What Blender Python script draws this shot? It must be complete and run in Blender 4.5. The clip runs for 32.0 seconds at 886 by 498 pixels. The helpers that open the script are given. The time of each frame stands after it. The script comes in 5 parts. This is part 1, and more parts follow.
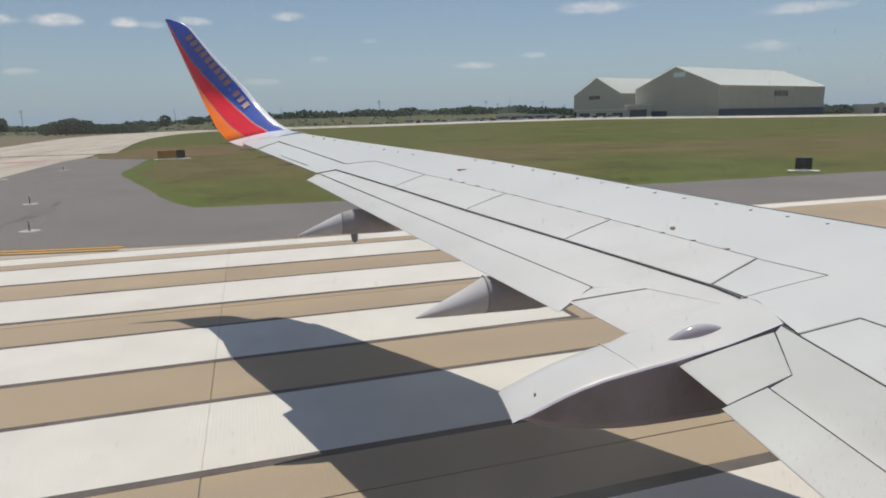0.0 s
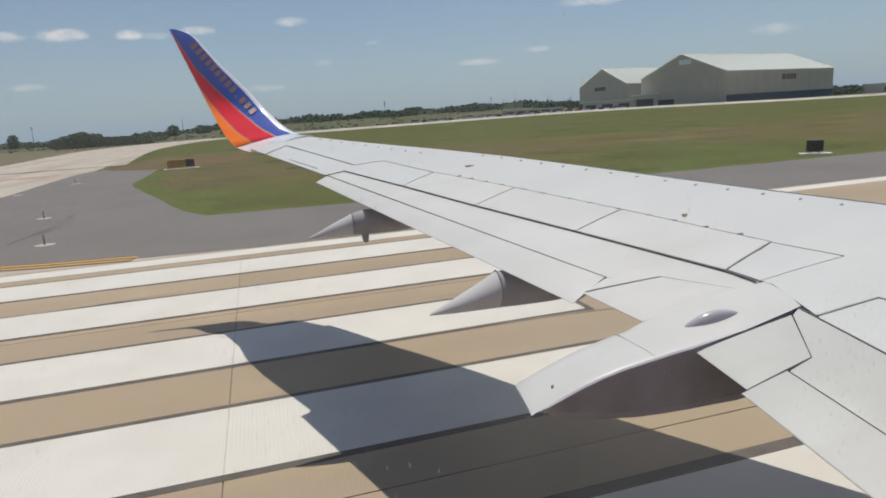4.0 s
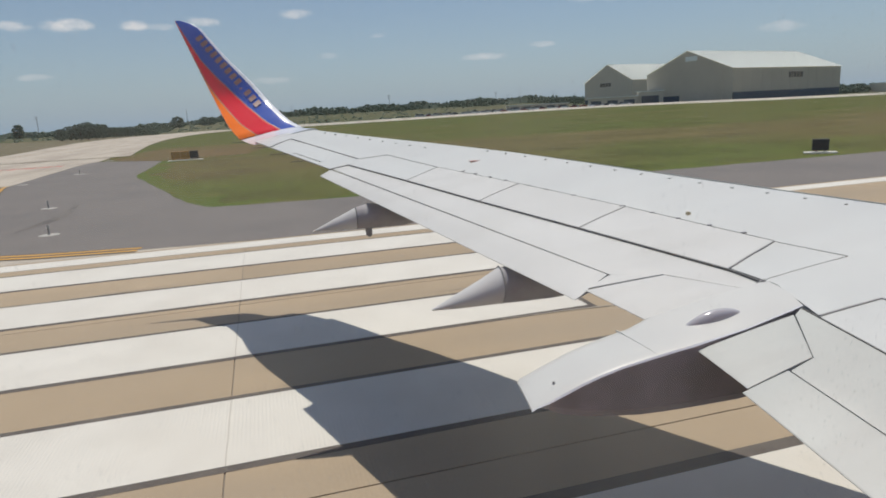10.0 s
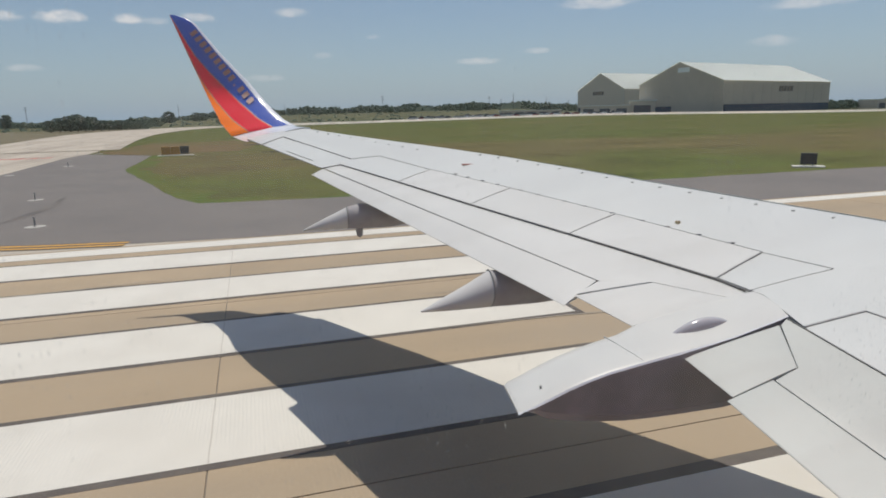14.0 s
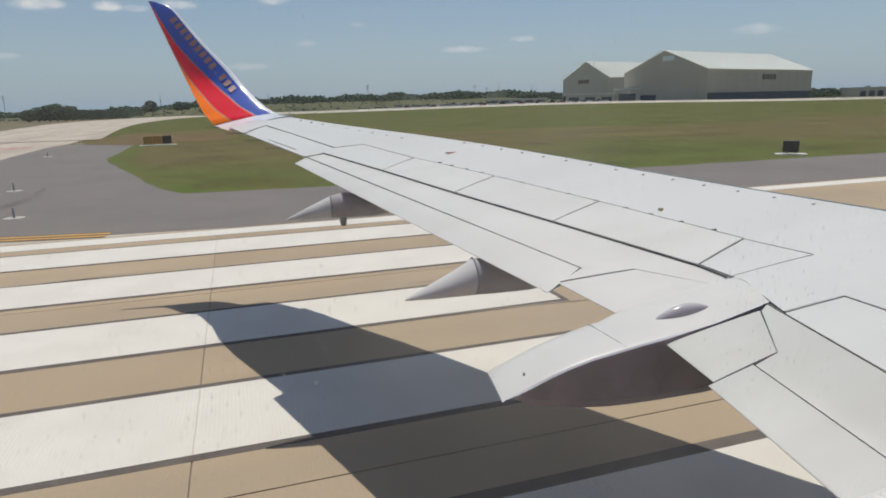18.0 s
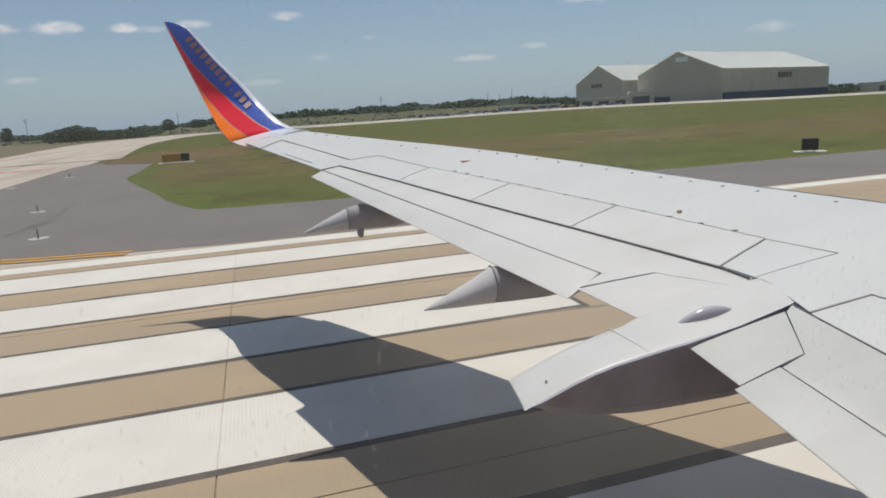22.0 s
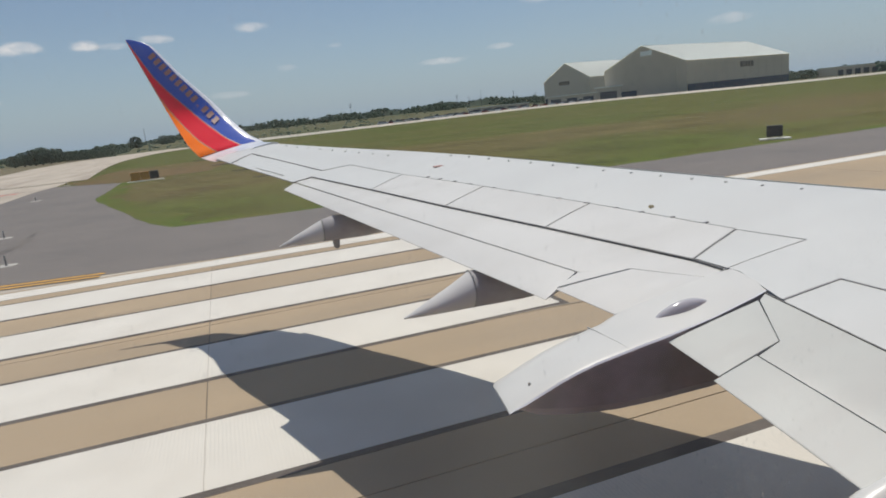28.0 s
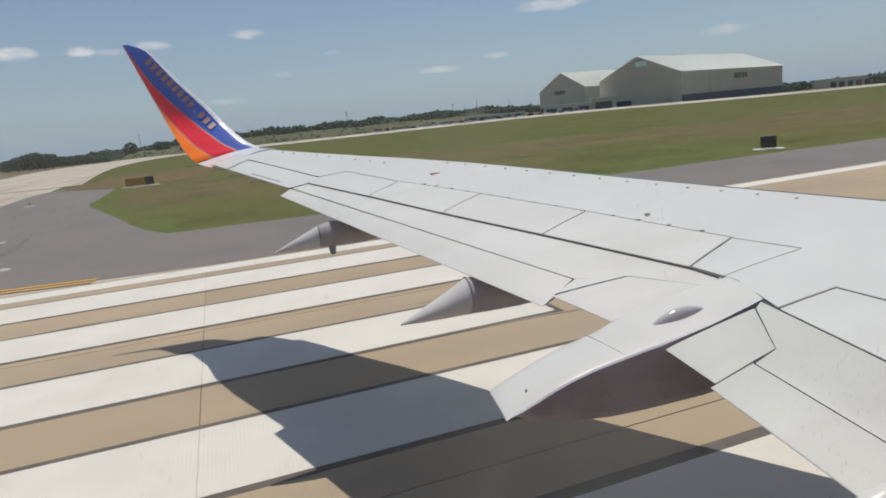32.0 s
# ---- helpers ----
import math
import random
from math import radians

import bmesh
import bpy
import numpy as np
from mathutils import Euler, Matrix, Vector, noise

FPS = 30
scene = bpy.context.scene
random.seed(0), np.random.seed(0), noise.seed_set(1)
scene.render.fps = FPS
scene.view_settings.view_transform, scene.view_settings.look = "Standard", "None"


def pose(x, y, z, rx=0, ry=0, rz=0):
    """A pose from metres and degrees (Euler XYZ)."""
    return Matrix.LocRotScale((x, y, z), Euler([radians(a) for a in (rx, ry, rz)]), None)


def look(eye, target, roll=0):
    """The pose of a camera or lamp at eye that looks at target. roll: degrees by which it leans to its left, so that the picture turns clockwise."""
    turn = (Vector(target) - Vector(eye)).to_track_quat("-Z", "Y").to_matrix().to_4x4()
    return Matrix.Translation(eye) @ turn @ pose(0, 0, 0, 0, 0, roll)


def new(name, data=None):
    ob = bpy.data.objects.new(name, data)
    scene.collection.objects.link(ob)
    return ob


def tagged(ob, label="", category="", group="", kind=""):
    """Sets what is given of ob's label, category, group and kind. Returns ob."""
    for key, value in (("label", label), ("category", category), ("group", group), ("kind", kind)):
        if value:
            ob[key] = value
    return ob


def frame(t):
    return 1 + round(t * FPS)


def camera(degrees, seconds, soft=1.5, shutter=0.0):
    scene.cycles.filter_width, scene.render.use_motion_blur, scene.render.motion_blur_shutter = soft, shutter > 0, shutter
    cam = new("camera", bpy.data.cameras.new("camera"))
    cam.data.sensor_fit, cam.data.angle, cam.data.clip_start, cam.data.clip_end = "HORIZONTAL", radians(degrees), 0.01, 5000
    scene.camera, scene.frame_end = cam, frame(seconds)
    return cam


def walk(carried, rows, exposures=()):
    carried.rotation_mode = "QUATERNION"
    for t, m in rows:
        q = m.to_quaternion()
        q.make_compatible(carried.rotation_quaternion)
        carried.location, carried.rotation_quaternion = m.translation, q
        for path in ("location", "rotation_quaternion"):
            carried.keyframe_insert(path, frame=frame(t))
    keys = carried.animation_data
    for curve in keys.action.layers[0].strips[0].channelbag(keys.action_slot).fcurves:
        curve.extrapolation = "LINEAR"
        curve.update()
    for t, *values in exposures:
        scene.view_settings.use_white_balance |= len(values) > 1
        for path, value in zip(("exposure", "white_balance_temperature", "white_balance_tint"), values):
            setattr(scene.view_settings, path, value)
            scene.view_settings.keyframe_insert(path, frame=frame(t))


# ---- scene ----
# The aircraft stands on the runway: +x is ahead along the runway, +y is out along the left wing, z = 0 is the pavement.
cam = camera(69.99, 32.0, soft=1.85)
PATH = [
    (0, (0.010, 0.011, 3.757), (2.848, 9.386, 1.744), -1.28),
    (0.5, (-0.001, 0.006, 3.747), (2.848, 9.369, 1.696), -2.03),
    (1, (0.003, 0.006, 3.749), (2.861, 9.374, 1.728), -2.90),
    (1.5, (-0.007, 0.004, 3.744), (2.850, 9.368, 1.706), -2.40),
    (2, (0.005, 0.003, 3.746), (2.805, 9.370, 1.642), -3.16),
    (2.5, (0.017, 0.002, 3.758), (2.756, 9.385, 1.646), -3.39),
    (3, (0.015, 0.004, 3.748), (2.709, 9.405, 1.659), -3.98),
    (3.5, (0.005, 0.006, 3.742), (2.693, 9.419, 1.700), -3.82),
    (5.5, (0.001, -0.001, 3.755), (2.620, 9.435, 1.730), -3.71),
    (6, (-0.013, -0.009, 3.763), (2.610, 9.425, 1.730), -3.38),
    (6.5, (-0.015, -0.004, 3.755), (2.660, 9.414, 1.714), -3.63),
    (7, (-0.000, -0.003, 3.761), (2.647, 9.411, 1.669), -3.65),
    (7.5, (0.025, 0.004, 3.751), (2.639, 9.416, 1.611), -3.43),
    (8, (0.001, 0.001, 3.753), (2.633, 9.407, 1.605), -3.27),
    (8.5, (-0.010, -0.000, 3.741), (2.626, 9.405, 1.597), -2.99),
    (9, (0.004, -0.001, 3.749), (2.617, 9.405, 1.583), -3.10),
    (9.5, (0.002, -0.005, 3.752), (2.610, 9.408, 1.611), -3.15),
    (10, (0.000, -0.000, 3.750), (2.615, 9.418, 1.637), -3.13),
    (10.5, (0.001, 0.003, 3.750), (2.607, 9.423, 1.635), -2.93),
    (11, (-0.005, -0.004, 3.750), (2.599, 9.415, 1.627), -2.98),
    (11.5, (-0.007, -0.004, 3.760), (2.617, 9.409, 1.635), -3.19),
    (12, (-0.001, 0.000, 3.748), (2.680, 9.410, 1.684), -3.15),
    (12.5, (0.005, 0.004, 3.747), (2.702, 9.412, 1.697), -3.18),
    (13, (-0.011, -0.004, 3.758), (2.704, 9.397, 1.699), -2.74),
    (13.5, (-0.011, -0.007, 3.748), (2.707, 9.395, 1.697), -2.53),
    (14, (-0.011, -0.002, 3.743), (2.770, 9.377, 1.671), -1.36),
    (14.5, (0.024, 0.010, 3.737), (2.971, 9.334, 1.644), -2.04),
    (16.5, (0.014, 0.011, 3.749), (2.893, 9.308, 1.450), -2.08),
    (17, (0.001, 0.010, 3.734), (2.896, 9.311, 1.474), -1.33),
    (17.5, (0.014, 0.007, 3.750), (2.944, 9.297, 1.488), -1.41),
    (18, (0.014, 0.005, 3.731), (2.985, 9.286, 1.488), -1.45),
    (18.5, (0.011, 0.009, 3.733), (2.996, 9.291, 1.511), -0.76),
    (19, (0.015, 0.008, 3.728), (2.969, 9.299, 1.500), -1.37),
    (19.5, (0.032, 0.016, 3.725), (2.951, 9.312, 1.477), -1.29),
    (20, (0.018, 0.011, 3.741), (3.001, 9.332, 1.687), -3.48),
    (20.5, (0.016, 0.019, 3.736), (2.993, 9.350, 1.721), -3.52),
    (21, (0.027, 0.017, 3.728), (2.903, 9.381, 1.720), -3.10),
    (21.5, (0.024, 0.008, 3.764), (2.868, 9.386, 1.773), -4.26),
    (22, (0.012, 0.012, 3.733), (2.739, 9.401, 1.634), -3.37),
    (22.5, (0.026, -0.005, 3.752), (2.811, 9.363, 1.636), -3.91),
    (23, (0.050, 0.014, 3.717), (3.036, 9.320, 1.600), -4.61),
    (23.5, (0.027, 0.003, 3.737), (3.024, 9.290, 1.554), -5.05),
    (24, (0.030, 0.011, 3.747), (2.863, 9.350, 1.566), -6.73),
    (24.5, (0.019, 0.009, 3.736), (2.801, 9.360, 1.544), -4.62),
    (25, (0.042, 0.011, 3.742), (2.851, 9.361, 1.575), -5.08),
    (25.5, (0.008, 0.004, 3.752), (2.850, 9.342, 1.577), -4.58),
    (26, (0.044, 0.008, 3.752), (2.956, 9.349, 1.690), -4.12),
    (26.5, (0.025, 0.000, 3.753), (3.006, 9.317, 1.676), -4.44),
    (28.5, (0.023, 0.015, 3.761), (3.085, 9.306, 1.690), -6.26),
    (29, (0.019, 0.017, 3.738), (3.071, 9.313, 1.674), -4.66),
    (29.5, (0.012, 0.016, 3.761), (3.157, 9.295, 1.761), -4.38),
    (30, (-0.009, 0.017, 3.742), (3.207, 9.267, 1.720), -6.23),
    (30.5, (0.017, 0.023, 3.737), (3.168, 9.307, 1.769), -5.52),
    (31, (0.008, 0.023, 3.750), (3.161, 9.307, 1.782), -4.95),
    (31.5, (0.022, 0.018, 3.737), (3.165, 9.306, 1.773), -5.21),
    (32, (0.007, 0.013, 3.749), (3.167, 9.296, 1.790), -5.59),
]
EXPOSURES = [(0, 0.0), (32, 0.0)]
walk(cam, [(t, look(eye, target, roll)) for t, eye, target, roll in PATH], EXPOSURES)

# ---- sky and sun ----
SUN_TO = Vector((0.19, 0.215, 1.0)).normalized()
SUN_EL = math.asin(SUN_TO.z)
SUN_AZ = math.atan2(SUN_TO.x, SUN_TO.y)
sun = new("sun", bpy.data.lights.new("sun", "SUN"))
sun.data.energy, sun.data.angle, sun.data.color = 3.3, radians(0.53), (1.0, 0.95, 0.87)
sun.rotation_mode = "QUATERNION"
sun.rotation_quaternion = SUN_TO.to_track_quat("Z", "Y")


# clouds low over the field: bearing from ahead-left, height, half width and half height in degrees, density
CLOUDS = [(-16.6, 7.7, 1.7, 0.55, 0.8), (-12.8, 7.8, 2.4, 0.68, 1.0), (-8.3, 7.8, 1.5, 0.56, 0.95), (-6.4, 7.75, 1.5, 0.36, 0.5), (-3.2, 8.1, 2.0, 0.48, 0.75), (4.2, 8.6, 1.7, 0.52, 0.7), (10.9, 6.7, 0.9, 0.3, 0.22), (6.5, 5.2, 1.2, 0.4, 0.25),
    (-15.7, 4.1, 1.7, 0.4, 0.4), (1.6, 3.4, 2.4, 0.45, 0.28), (20.0, 4.5, 2.6, 0.42, 0.5), (25.1, 5.2, 1.6, 0.36, 0.42), (30.2, 8.8, 4.0, 0.75, 0.7), (43.4, 5.0, 2.1, 0.6, 0.45), (45.6, 7.6, 4.3, 0.6, 0.55)]


def make_world():
    world = bpy.data.worlds.new("sky")
    scene.world = world
    world.use_nodes = True
    nt = world.node_tree
    N, L = nt.nodes, nt.links
    N.clear()

    def math_node(op, a, b=0.0, clamp=False):
        n = N.new("ShaderNodeMath")
        n.operation, n.use_clamp = op, clamp
        for k, v in enumerate((a, b)):
            if isinstance(v, (int, float)):
                n.inputs[k].default_value = v
            else:
                L.new(v, n.inputs[k])
        return n.outputs[0]

    out, bg = N.new("ShaderNodeOutputWorld"), N.new("ShaderNodeBackground")
    sky = N.new("ShaderNodeTexSky")
    sky.sky_type, sky.sun_disc = "NISHITA", False
    sky.sun_elevation, sky.sun_rotation = SUN_EL, SUN_AZ
    sky.air_density, sky.dust_density, sky.ozone_density, sky.altitude = 1.0, 0.8, 1.8, 150
    co, sep = N.new("ShaderNodeTexCoord"), N.new("ShaderNodeSeparateXYZ")
    L.new(co.outputs["Generated"], sep.inputs[0])
    bearing = math_node("MULTIPLY", math_node("ARCTAN2", sep.outputs["X"], sep.outputs["Y"]), 57.2958)
    height = math_node("MULTIPLY", math_node("ARCSINE", sep.outputs["Z"]), 57.2958)
    puff = N.new("ShaderNodeTexNoise")
    puff.inputs["Scale"].default_value, puff.inputs["Detail"].default_value, puff.inputs["Roughness"].default_value = 46.0, 7.0, 0.62
    squash = N.new("ShaderNodeVectorMath")
    squash.operation = "MULTIPLY"
    squash.inputs[1].default_value = (1.0, 1.0, 2.4)
    L.new(co.outputs["Generated"], squash.inputs[0])
    L.new(squash.outputs[0], puff.inputs["Vector"])
    ragged = math_node("MULTIPLY", math_node("SUBTRACT", puff.outputs["Fac"], 0.5), 2.6)
    total = None
    for az, el, hw, hh, dens in CLOUDS:
        dx = math_node("DIVIDE", math_node("SUBTRACT", bearing, az), hw)
        dy = math_node("DIVIDE", math_node("SUBTRACT", height, el), hh)
        r2 = math_node("ADD", math_node("MULTIPLY", dx, dx), math_node("MULTIPLY", dy, dy))
        body = math_node("SUBTRACT", 1.0, r2, True)
        soft = math_node("ADD", math_node("MULTIPLY", body, 1.25), math_node("SUBTRACT", ragged, 0.28))
        one = math_node("MULTIPLY", math_node("MULTIPLY", math_node("MULTIPLY", soft, 0.8, True), math_node("MULTIPLY", body, 1.3, True)), dens)
        total = one if total is None else math_node("MAXIMUM", total, one)
    mix = N.new("ShaderNodeMix")
    mix.data_type = "RGBA"
    L.new(total, mix.inputs["Factor"])
    hazy = N.new("ShaderNodeMix")
    hazy.data_type = "RGBA"
    L.new(math_node("MULTIPLY", math_node("EXPONENT", math_node("MULTIPLY", math_node("MAXIMUM", height, 0.0), -0.16)), 0.85), hazy.inputs["Factor"])
    L.new(sky.outputs[0], hazy.inputs["A"])
    hazy.inputs["B"].default_value = (3.3, 4.6, 6.1, 1)
    L.new(hazy.outputs["Result"], mix.inputs["A"])
    mix.inputs["B"].default_value = (8.6, 8.6, 8.7, 1)
    bg.inputs["Strength"].default_value = 0.082
    L.new(mix.outputs["Result"], bg.inputs["Color"])
    L.new(bg.outputs[0], out.inputs["Surface"])


make_world()


# ---- materials ----
def mat(name, base, rough=0.6, metal=0.0, vary=0.12, scale=3.0, fine=40.0, bump=0.0, dark=None, dark_scale=0.4, dark_amount=0.35, spread=0.0, spec=None, groove=0.0, drag=None, band=None):
    """A painted, stone or soil surface: base colour with broad stains, fine grain and relief, in metres."""
    m = bpy.data.materials.new(name)
    m.use_nodes = True
    nt = m.node_tree
    N, L = nt.nodes, nt.links
    bsdf = N["Principled BSDF"]
    geo = N.new("ShaderNodeNewGeometry")
    n1, n2 = N.new("ShaderNodeTexNoise"), N.new("ShaderNodeTexNoise")
    for n, sc, det in ((n1, scale, 5.0), (n2, fine, 3.0)):
        n.inputs["Scale"].default_value, n.inputs["Detail"].default_value = sc, det
        L.new(geo.outputs["Position"], n.inputs["Vector"])
    add = N.new("ShaderNodeMath")
    add.operation = "ADD"
    L.new(n1.outputs["Fac"], add.inputs[0])
    L.new(n2.outputs["Fac"], add.inputs[1])
    ramp = N.new("ShaderNodeMapRange")
    ramp.inputs["From Min"].default_value, ramp.inputs["From Max"].default_value = 0.6, 1.4
    ramp.inputs["To Min"].default_value, ramp.inputs["To Max"].default_value = 1 - vary, 1 + vary
    L.new(add.outputs[0], ramp.inputs["Value"])
    mul = N.new("ShaderNodeVectorMath")
    mul.operation = "SCALE"
    mul.inputs[0].default_value = base
    L.new(ramp.outputs[0], mul.inputs["Scale"])
    colour = mul.outputs[0]
    if spread:
        info = N.new("ShaderNodeObjectInfo")
        r2 = N.new("ShaderNodeMapRange")
        r2.inputs["To Min"].default_value, r2.inputs["To Max"].default_value = 1 - spread, 1 + spread
        L.new(info.outputs["Random"], r2.inputs["Value"])
        m2 = N.new("ShaderNodeVectorMath")
        m2.operation = "SCALE"
        L.new(colour, m2.inputs[0])
        L.new(r2.outputs[0], m2.inputs["Scale"])
        colour = m2.outputs[0]
    if dark:
        n3 = N.new("ShaderNodeTexNoise")
        n3.inputs["Scale"].default_value, n3.inputs["Detail"].default_value = dark_scale, 6.0
        if drag:
            st = N.new("ShaderNodeVectorMath")
            st.operation = "MULTIPLY"
            st.inputs[1].default_value = drag
            L.new(geo.outputs["Position"], st.inputs[0])
            L.new(st.outputs[0], n3.inputs["Vector"])
        else:
            L.new(geo.outputs["Position"], n3.inputs["Vector"])
        r3 = N.new("ShaderNodeMapRange")
        r3.inputs["From Min"].default_value, r3.inputs["From Max"].default_value = 0.42, 0.68
        r3.inputs["To Max"].default_value = dark_amount
        L.new(n3.outputs["Fac"], r3.inputs["Value"])
        mix = N.new("ShaderNodeMix")
        mix.data_type = "RGBA"
        L.new(r3.outputs[0], mix.inputs["Factor"])
        L.new(colour, mix.inputs["A"])
        mix.inputs["B"].default_value = (*dark, 1)
        colour = mix.outputs["Result"]
    if band:
        # a parched belt parallel to the runway, ragged at its edges
        y0, y1, amount, parched = band
        sep, wob, mid, near, fac, mixb = N.new("ShaderNodeSeparateXYZ"), N.new("ShaderNodeTexNoise"), N.new("ShaderNodeMath"), N.new("ShaderNodeMath"), N.new("ShaderNodeMapRange"), N.new("ShaderNodeMix")
        L.new(geo.outputs["Position"], sep.inputs[0])
        L.new(geo.outputs["Position"], wob.inputs["Vector"])
        wob.inputs["Scale"].default_value, wob.inputs["Detail"].default_value = 0.07, 4.0
        mid.operation, near.operation = "MULTIPLY_ADD", "PINGPONG"
        L.new(wob.outputs["Fac"], mid.inputs[0])
        mid.inputs[1].default_value = (y1 - y0) * 0.9
        L.new(sep.outputs["Y"], mid.inputs[2])
        dist = N.new("ShaderNodeMath")
        dist.operation = "SUBTRACT"
        L.new(mid.outputs[0], dist.inputs[0])
        dist.inputs[1].default_value = (y0 + y1) / 2 + (y1 - y0) * 0.45
        near.operation = "ABSOLUTE"
        L.new(dist.outputs[0], near.inputs[0])
        fac.inputs["From Min"].default_value, fac.inputs["From Max"].default_value = (y1 - y0) * 0.6, (y1 - y0) * 0.2
        fac.inputs["To Max"].default_value = amount
        L.new(near.outputs[0], fac.inputs["Value"])
        mixb.data_type = "RGBA"
        L.new(fac.outputs[0], mixb.inputs["Factor"])
        L.new(colour, mixb.inputs["A"])
        tint = N.new("ShaderNodeVectorMath")
        tint.operation = "SCALE"
        tint.inputs[0].default_value = parched
        L.new(ramp.outputs[0], tint.inputs["Scale"])
        L.new(tint.outputs[0], mixb.inputs["B"])
        colour = mixb.outputs["Result"]
    if groove:
        # transverse saw cuts every 5 cm
        sep, ph, sn, gr, m4 = N.new("ShaderNodeSeparateXYZ"), N.new("ShaderNodeMath"), N.new("ShaderNodeMath"), N.new("ShaderNodeMapRange"), N.new("ShaderNodeVectorMath")
        L.new(geo.outputs["Position"], sep.inputs[0])
        ph.operation, sn.operation, m4.operation = "MULTIPLY", "SINE", "SCALE"
        ph.inputs[1].default_value = 2 * math.pi / 0.05
        L.new(sep.outputs["X"], ph.inputs[0])
        L.new(ph.outputs[0], sn.inputs[0])
        gr.inputs["From Min"].default_value, gr.inputs["From Max"].default_value = 0.3, 1.0
        gr.inputs["To Min"].default_value, gr.inputs["To Max"].default_value = 0.0, groove
        L.new(sn.outputs[0], gr.inputs["Value"])
        worn, keep, cut, left_ = N.new("ShaderNodeTexNoise"), N.new("ShaderNodeMapRange"), N.new("ShaderNodeMath"), N.new("ShaderNodeMath")
        worn.inputs["Scale"].default_value, worn.inputs["Detail"].default_value = 0.45, 4.0
        L.new(geo.outputs["Position"], worn.inputs["Vector"])
        keep.inputs["From Min"].default_value, keep.inputs["From Max"].default_value = 0.42, 0.62
        keep.inputs["To Min"].default_value = 0.12
        L.new(worn.outputs["Fac"], keep.inputs["Value"])
        cut.operation, left_.operation = "MULTIPLY", "SUBTRACT"
        L.new(gr.outputs[0], cut.inputs[0])
        L.new(keep.outputs[0], cut.inputs[1])
        left_.inputs[0].default_value = 1.0
        L.new(cut.outputs[0], left_.inputs[1])
        L.new(colour, m4.inputs[0])
        L.new(left_.outputs[0], m4.inputs["Scale"])
        colour = m4.outputs[0]
    L.new(colour, bsdf.inputs["Base Color"])
    rr = N.new("ShaderNodeMapRange")
    rr.inputs["To Min"].default_value, rr.inputs["To Max"].default_value = max(rough - 0.06, 0.02), min(rough + 0.06, 1)
    L.new(n1.outputs["Fac"], rr.inputs["Value"])
    L.new(rr.outputs[0], bsdf.inputs["Roughness"])
    bsdf.inputs["Metallic"].default_value = metal
    if spec is not None:
        bsdf.inputs["Specular IOR Level"].default_value = spec
    if bump:
        b = N.new("ShaderNodeBump")
        b.inputs["Strength"].default_value, b.inputs["Distance"].default_value = 0.6, bump
        L.new(add.outputs[0], b.inputs["Height"])
        L.new(b.outputs[0], bsdf.inputs["Normal"])
    return m


M_WING = mat("grey_wing_paint", (0.605, 0.613, 0.586), 0.45, vary=0.03, scale=1.2, fine=9, dark=(0.55, 0.545, 0.52), dark_scale=1.7, dark_amount=0.35, drag=(0.3, 1.8, 1.0))
M_SPOILER = mat("matt_spoiler_paint", (0.615, 0.61, 0.58), 0.5, vary=0.035, scale=1.4, fine=11, dark=(0.52, 0.51, 0.475), dark_scale=2.0, dark_amount=0.45, drag=(0.4, 1.8, 1.0))
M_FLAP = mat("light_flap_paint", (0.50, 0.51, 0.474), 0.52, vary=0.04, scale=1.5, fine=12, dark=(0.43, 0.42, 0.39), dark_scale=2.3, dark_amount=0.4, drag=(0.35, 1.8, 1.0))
M_FAIRING = mat("fairing_paint", (0.61, 0.60, 0.575), 0.55, vary=0.04, scale=2, fine=12, dark=(0.40, 0.38, 0.36), dark_scale=3, dark_amount=0.3)
M_CANOE = mat("glossy_fairing_paint", (0.645, 0.64, 0.60), 0.33, vary=0.03, scale=2, fine=12, dark=(0.55, 0.54, 0.52), dark_scale=3, dark_amount=0.25)
# fairing bodies under the flaps: the shade there is put into this darker colour
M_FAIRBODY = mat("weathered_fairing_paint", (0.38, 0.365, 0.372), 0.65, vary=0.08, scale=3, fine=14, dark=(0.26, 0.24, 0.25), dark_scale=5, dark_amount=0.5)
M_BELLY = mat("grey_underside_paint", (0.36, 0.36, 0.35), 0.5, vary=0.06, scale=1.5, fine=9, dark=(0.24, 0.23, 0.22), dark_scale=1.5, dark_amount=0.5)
# paints the shade of open wing gaps, and the aileron hinge line
M_GAPSTRIP = mat("grey_rubber_seal", (0.13, 0.13, 0.125), 0.8, vary=0.3, scale=4, fine=30)
# gap shade as a colour under the flaps; also the black static wicks
M_GAP = mat("dark_gap", (0.05, 0.05, 0.05), 0.8, vary=0.2)
M_BLUE = mat("blue_gloss_paint", (0.035, 0.09, 0.43), 0.12, vary=0.05, spec=0.5)
M_RED = mat("red_gloss_paint", (0.80, 0.012, 0.035), 0.17, vary=0.05, spec=0.3)
M_ORANGE = mat("orange_gloss_paint", (1.0, 0.20, 0.01), 0.17, vary=0.05, spec=0.3)
M_GOLD = mat("gold_line_paint", (0.46, 0.21, 0.11), 0.35, vary=0.05)
M_LETTER = mat("dull_bronze_lettering", (0.27, 0.14, 0.12), 0.45, vary=0.1)
M_CONCRETE = mat("runway_concrete", (0.40, 0.313, 0.213), 0.85, vary=0.09, scale=0.5, fine=25, bump=0.004, dark=(0.28, 0.24, 0.19), dark_scale=0.18, dark_amount=0.5, spread=0.05, groove=0.06, spec=0.06, drag=(0.3, 1.7, 1))
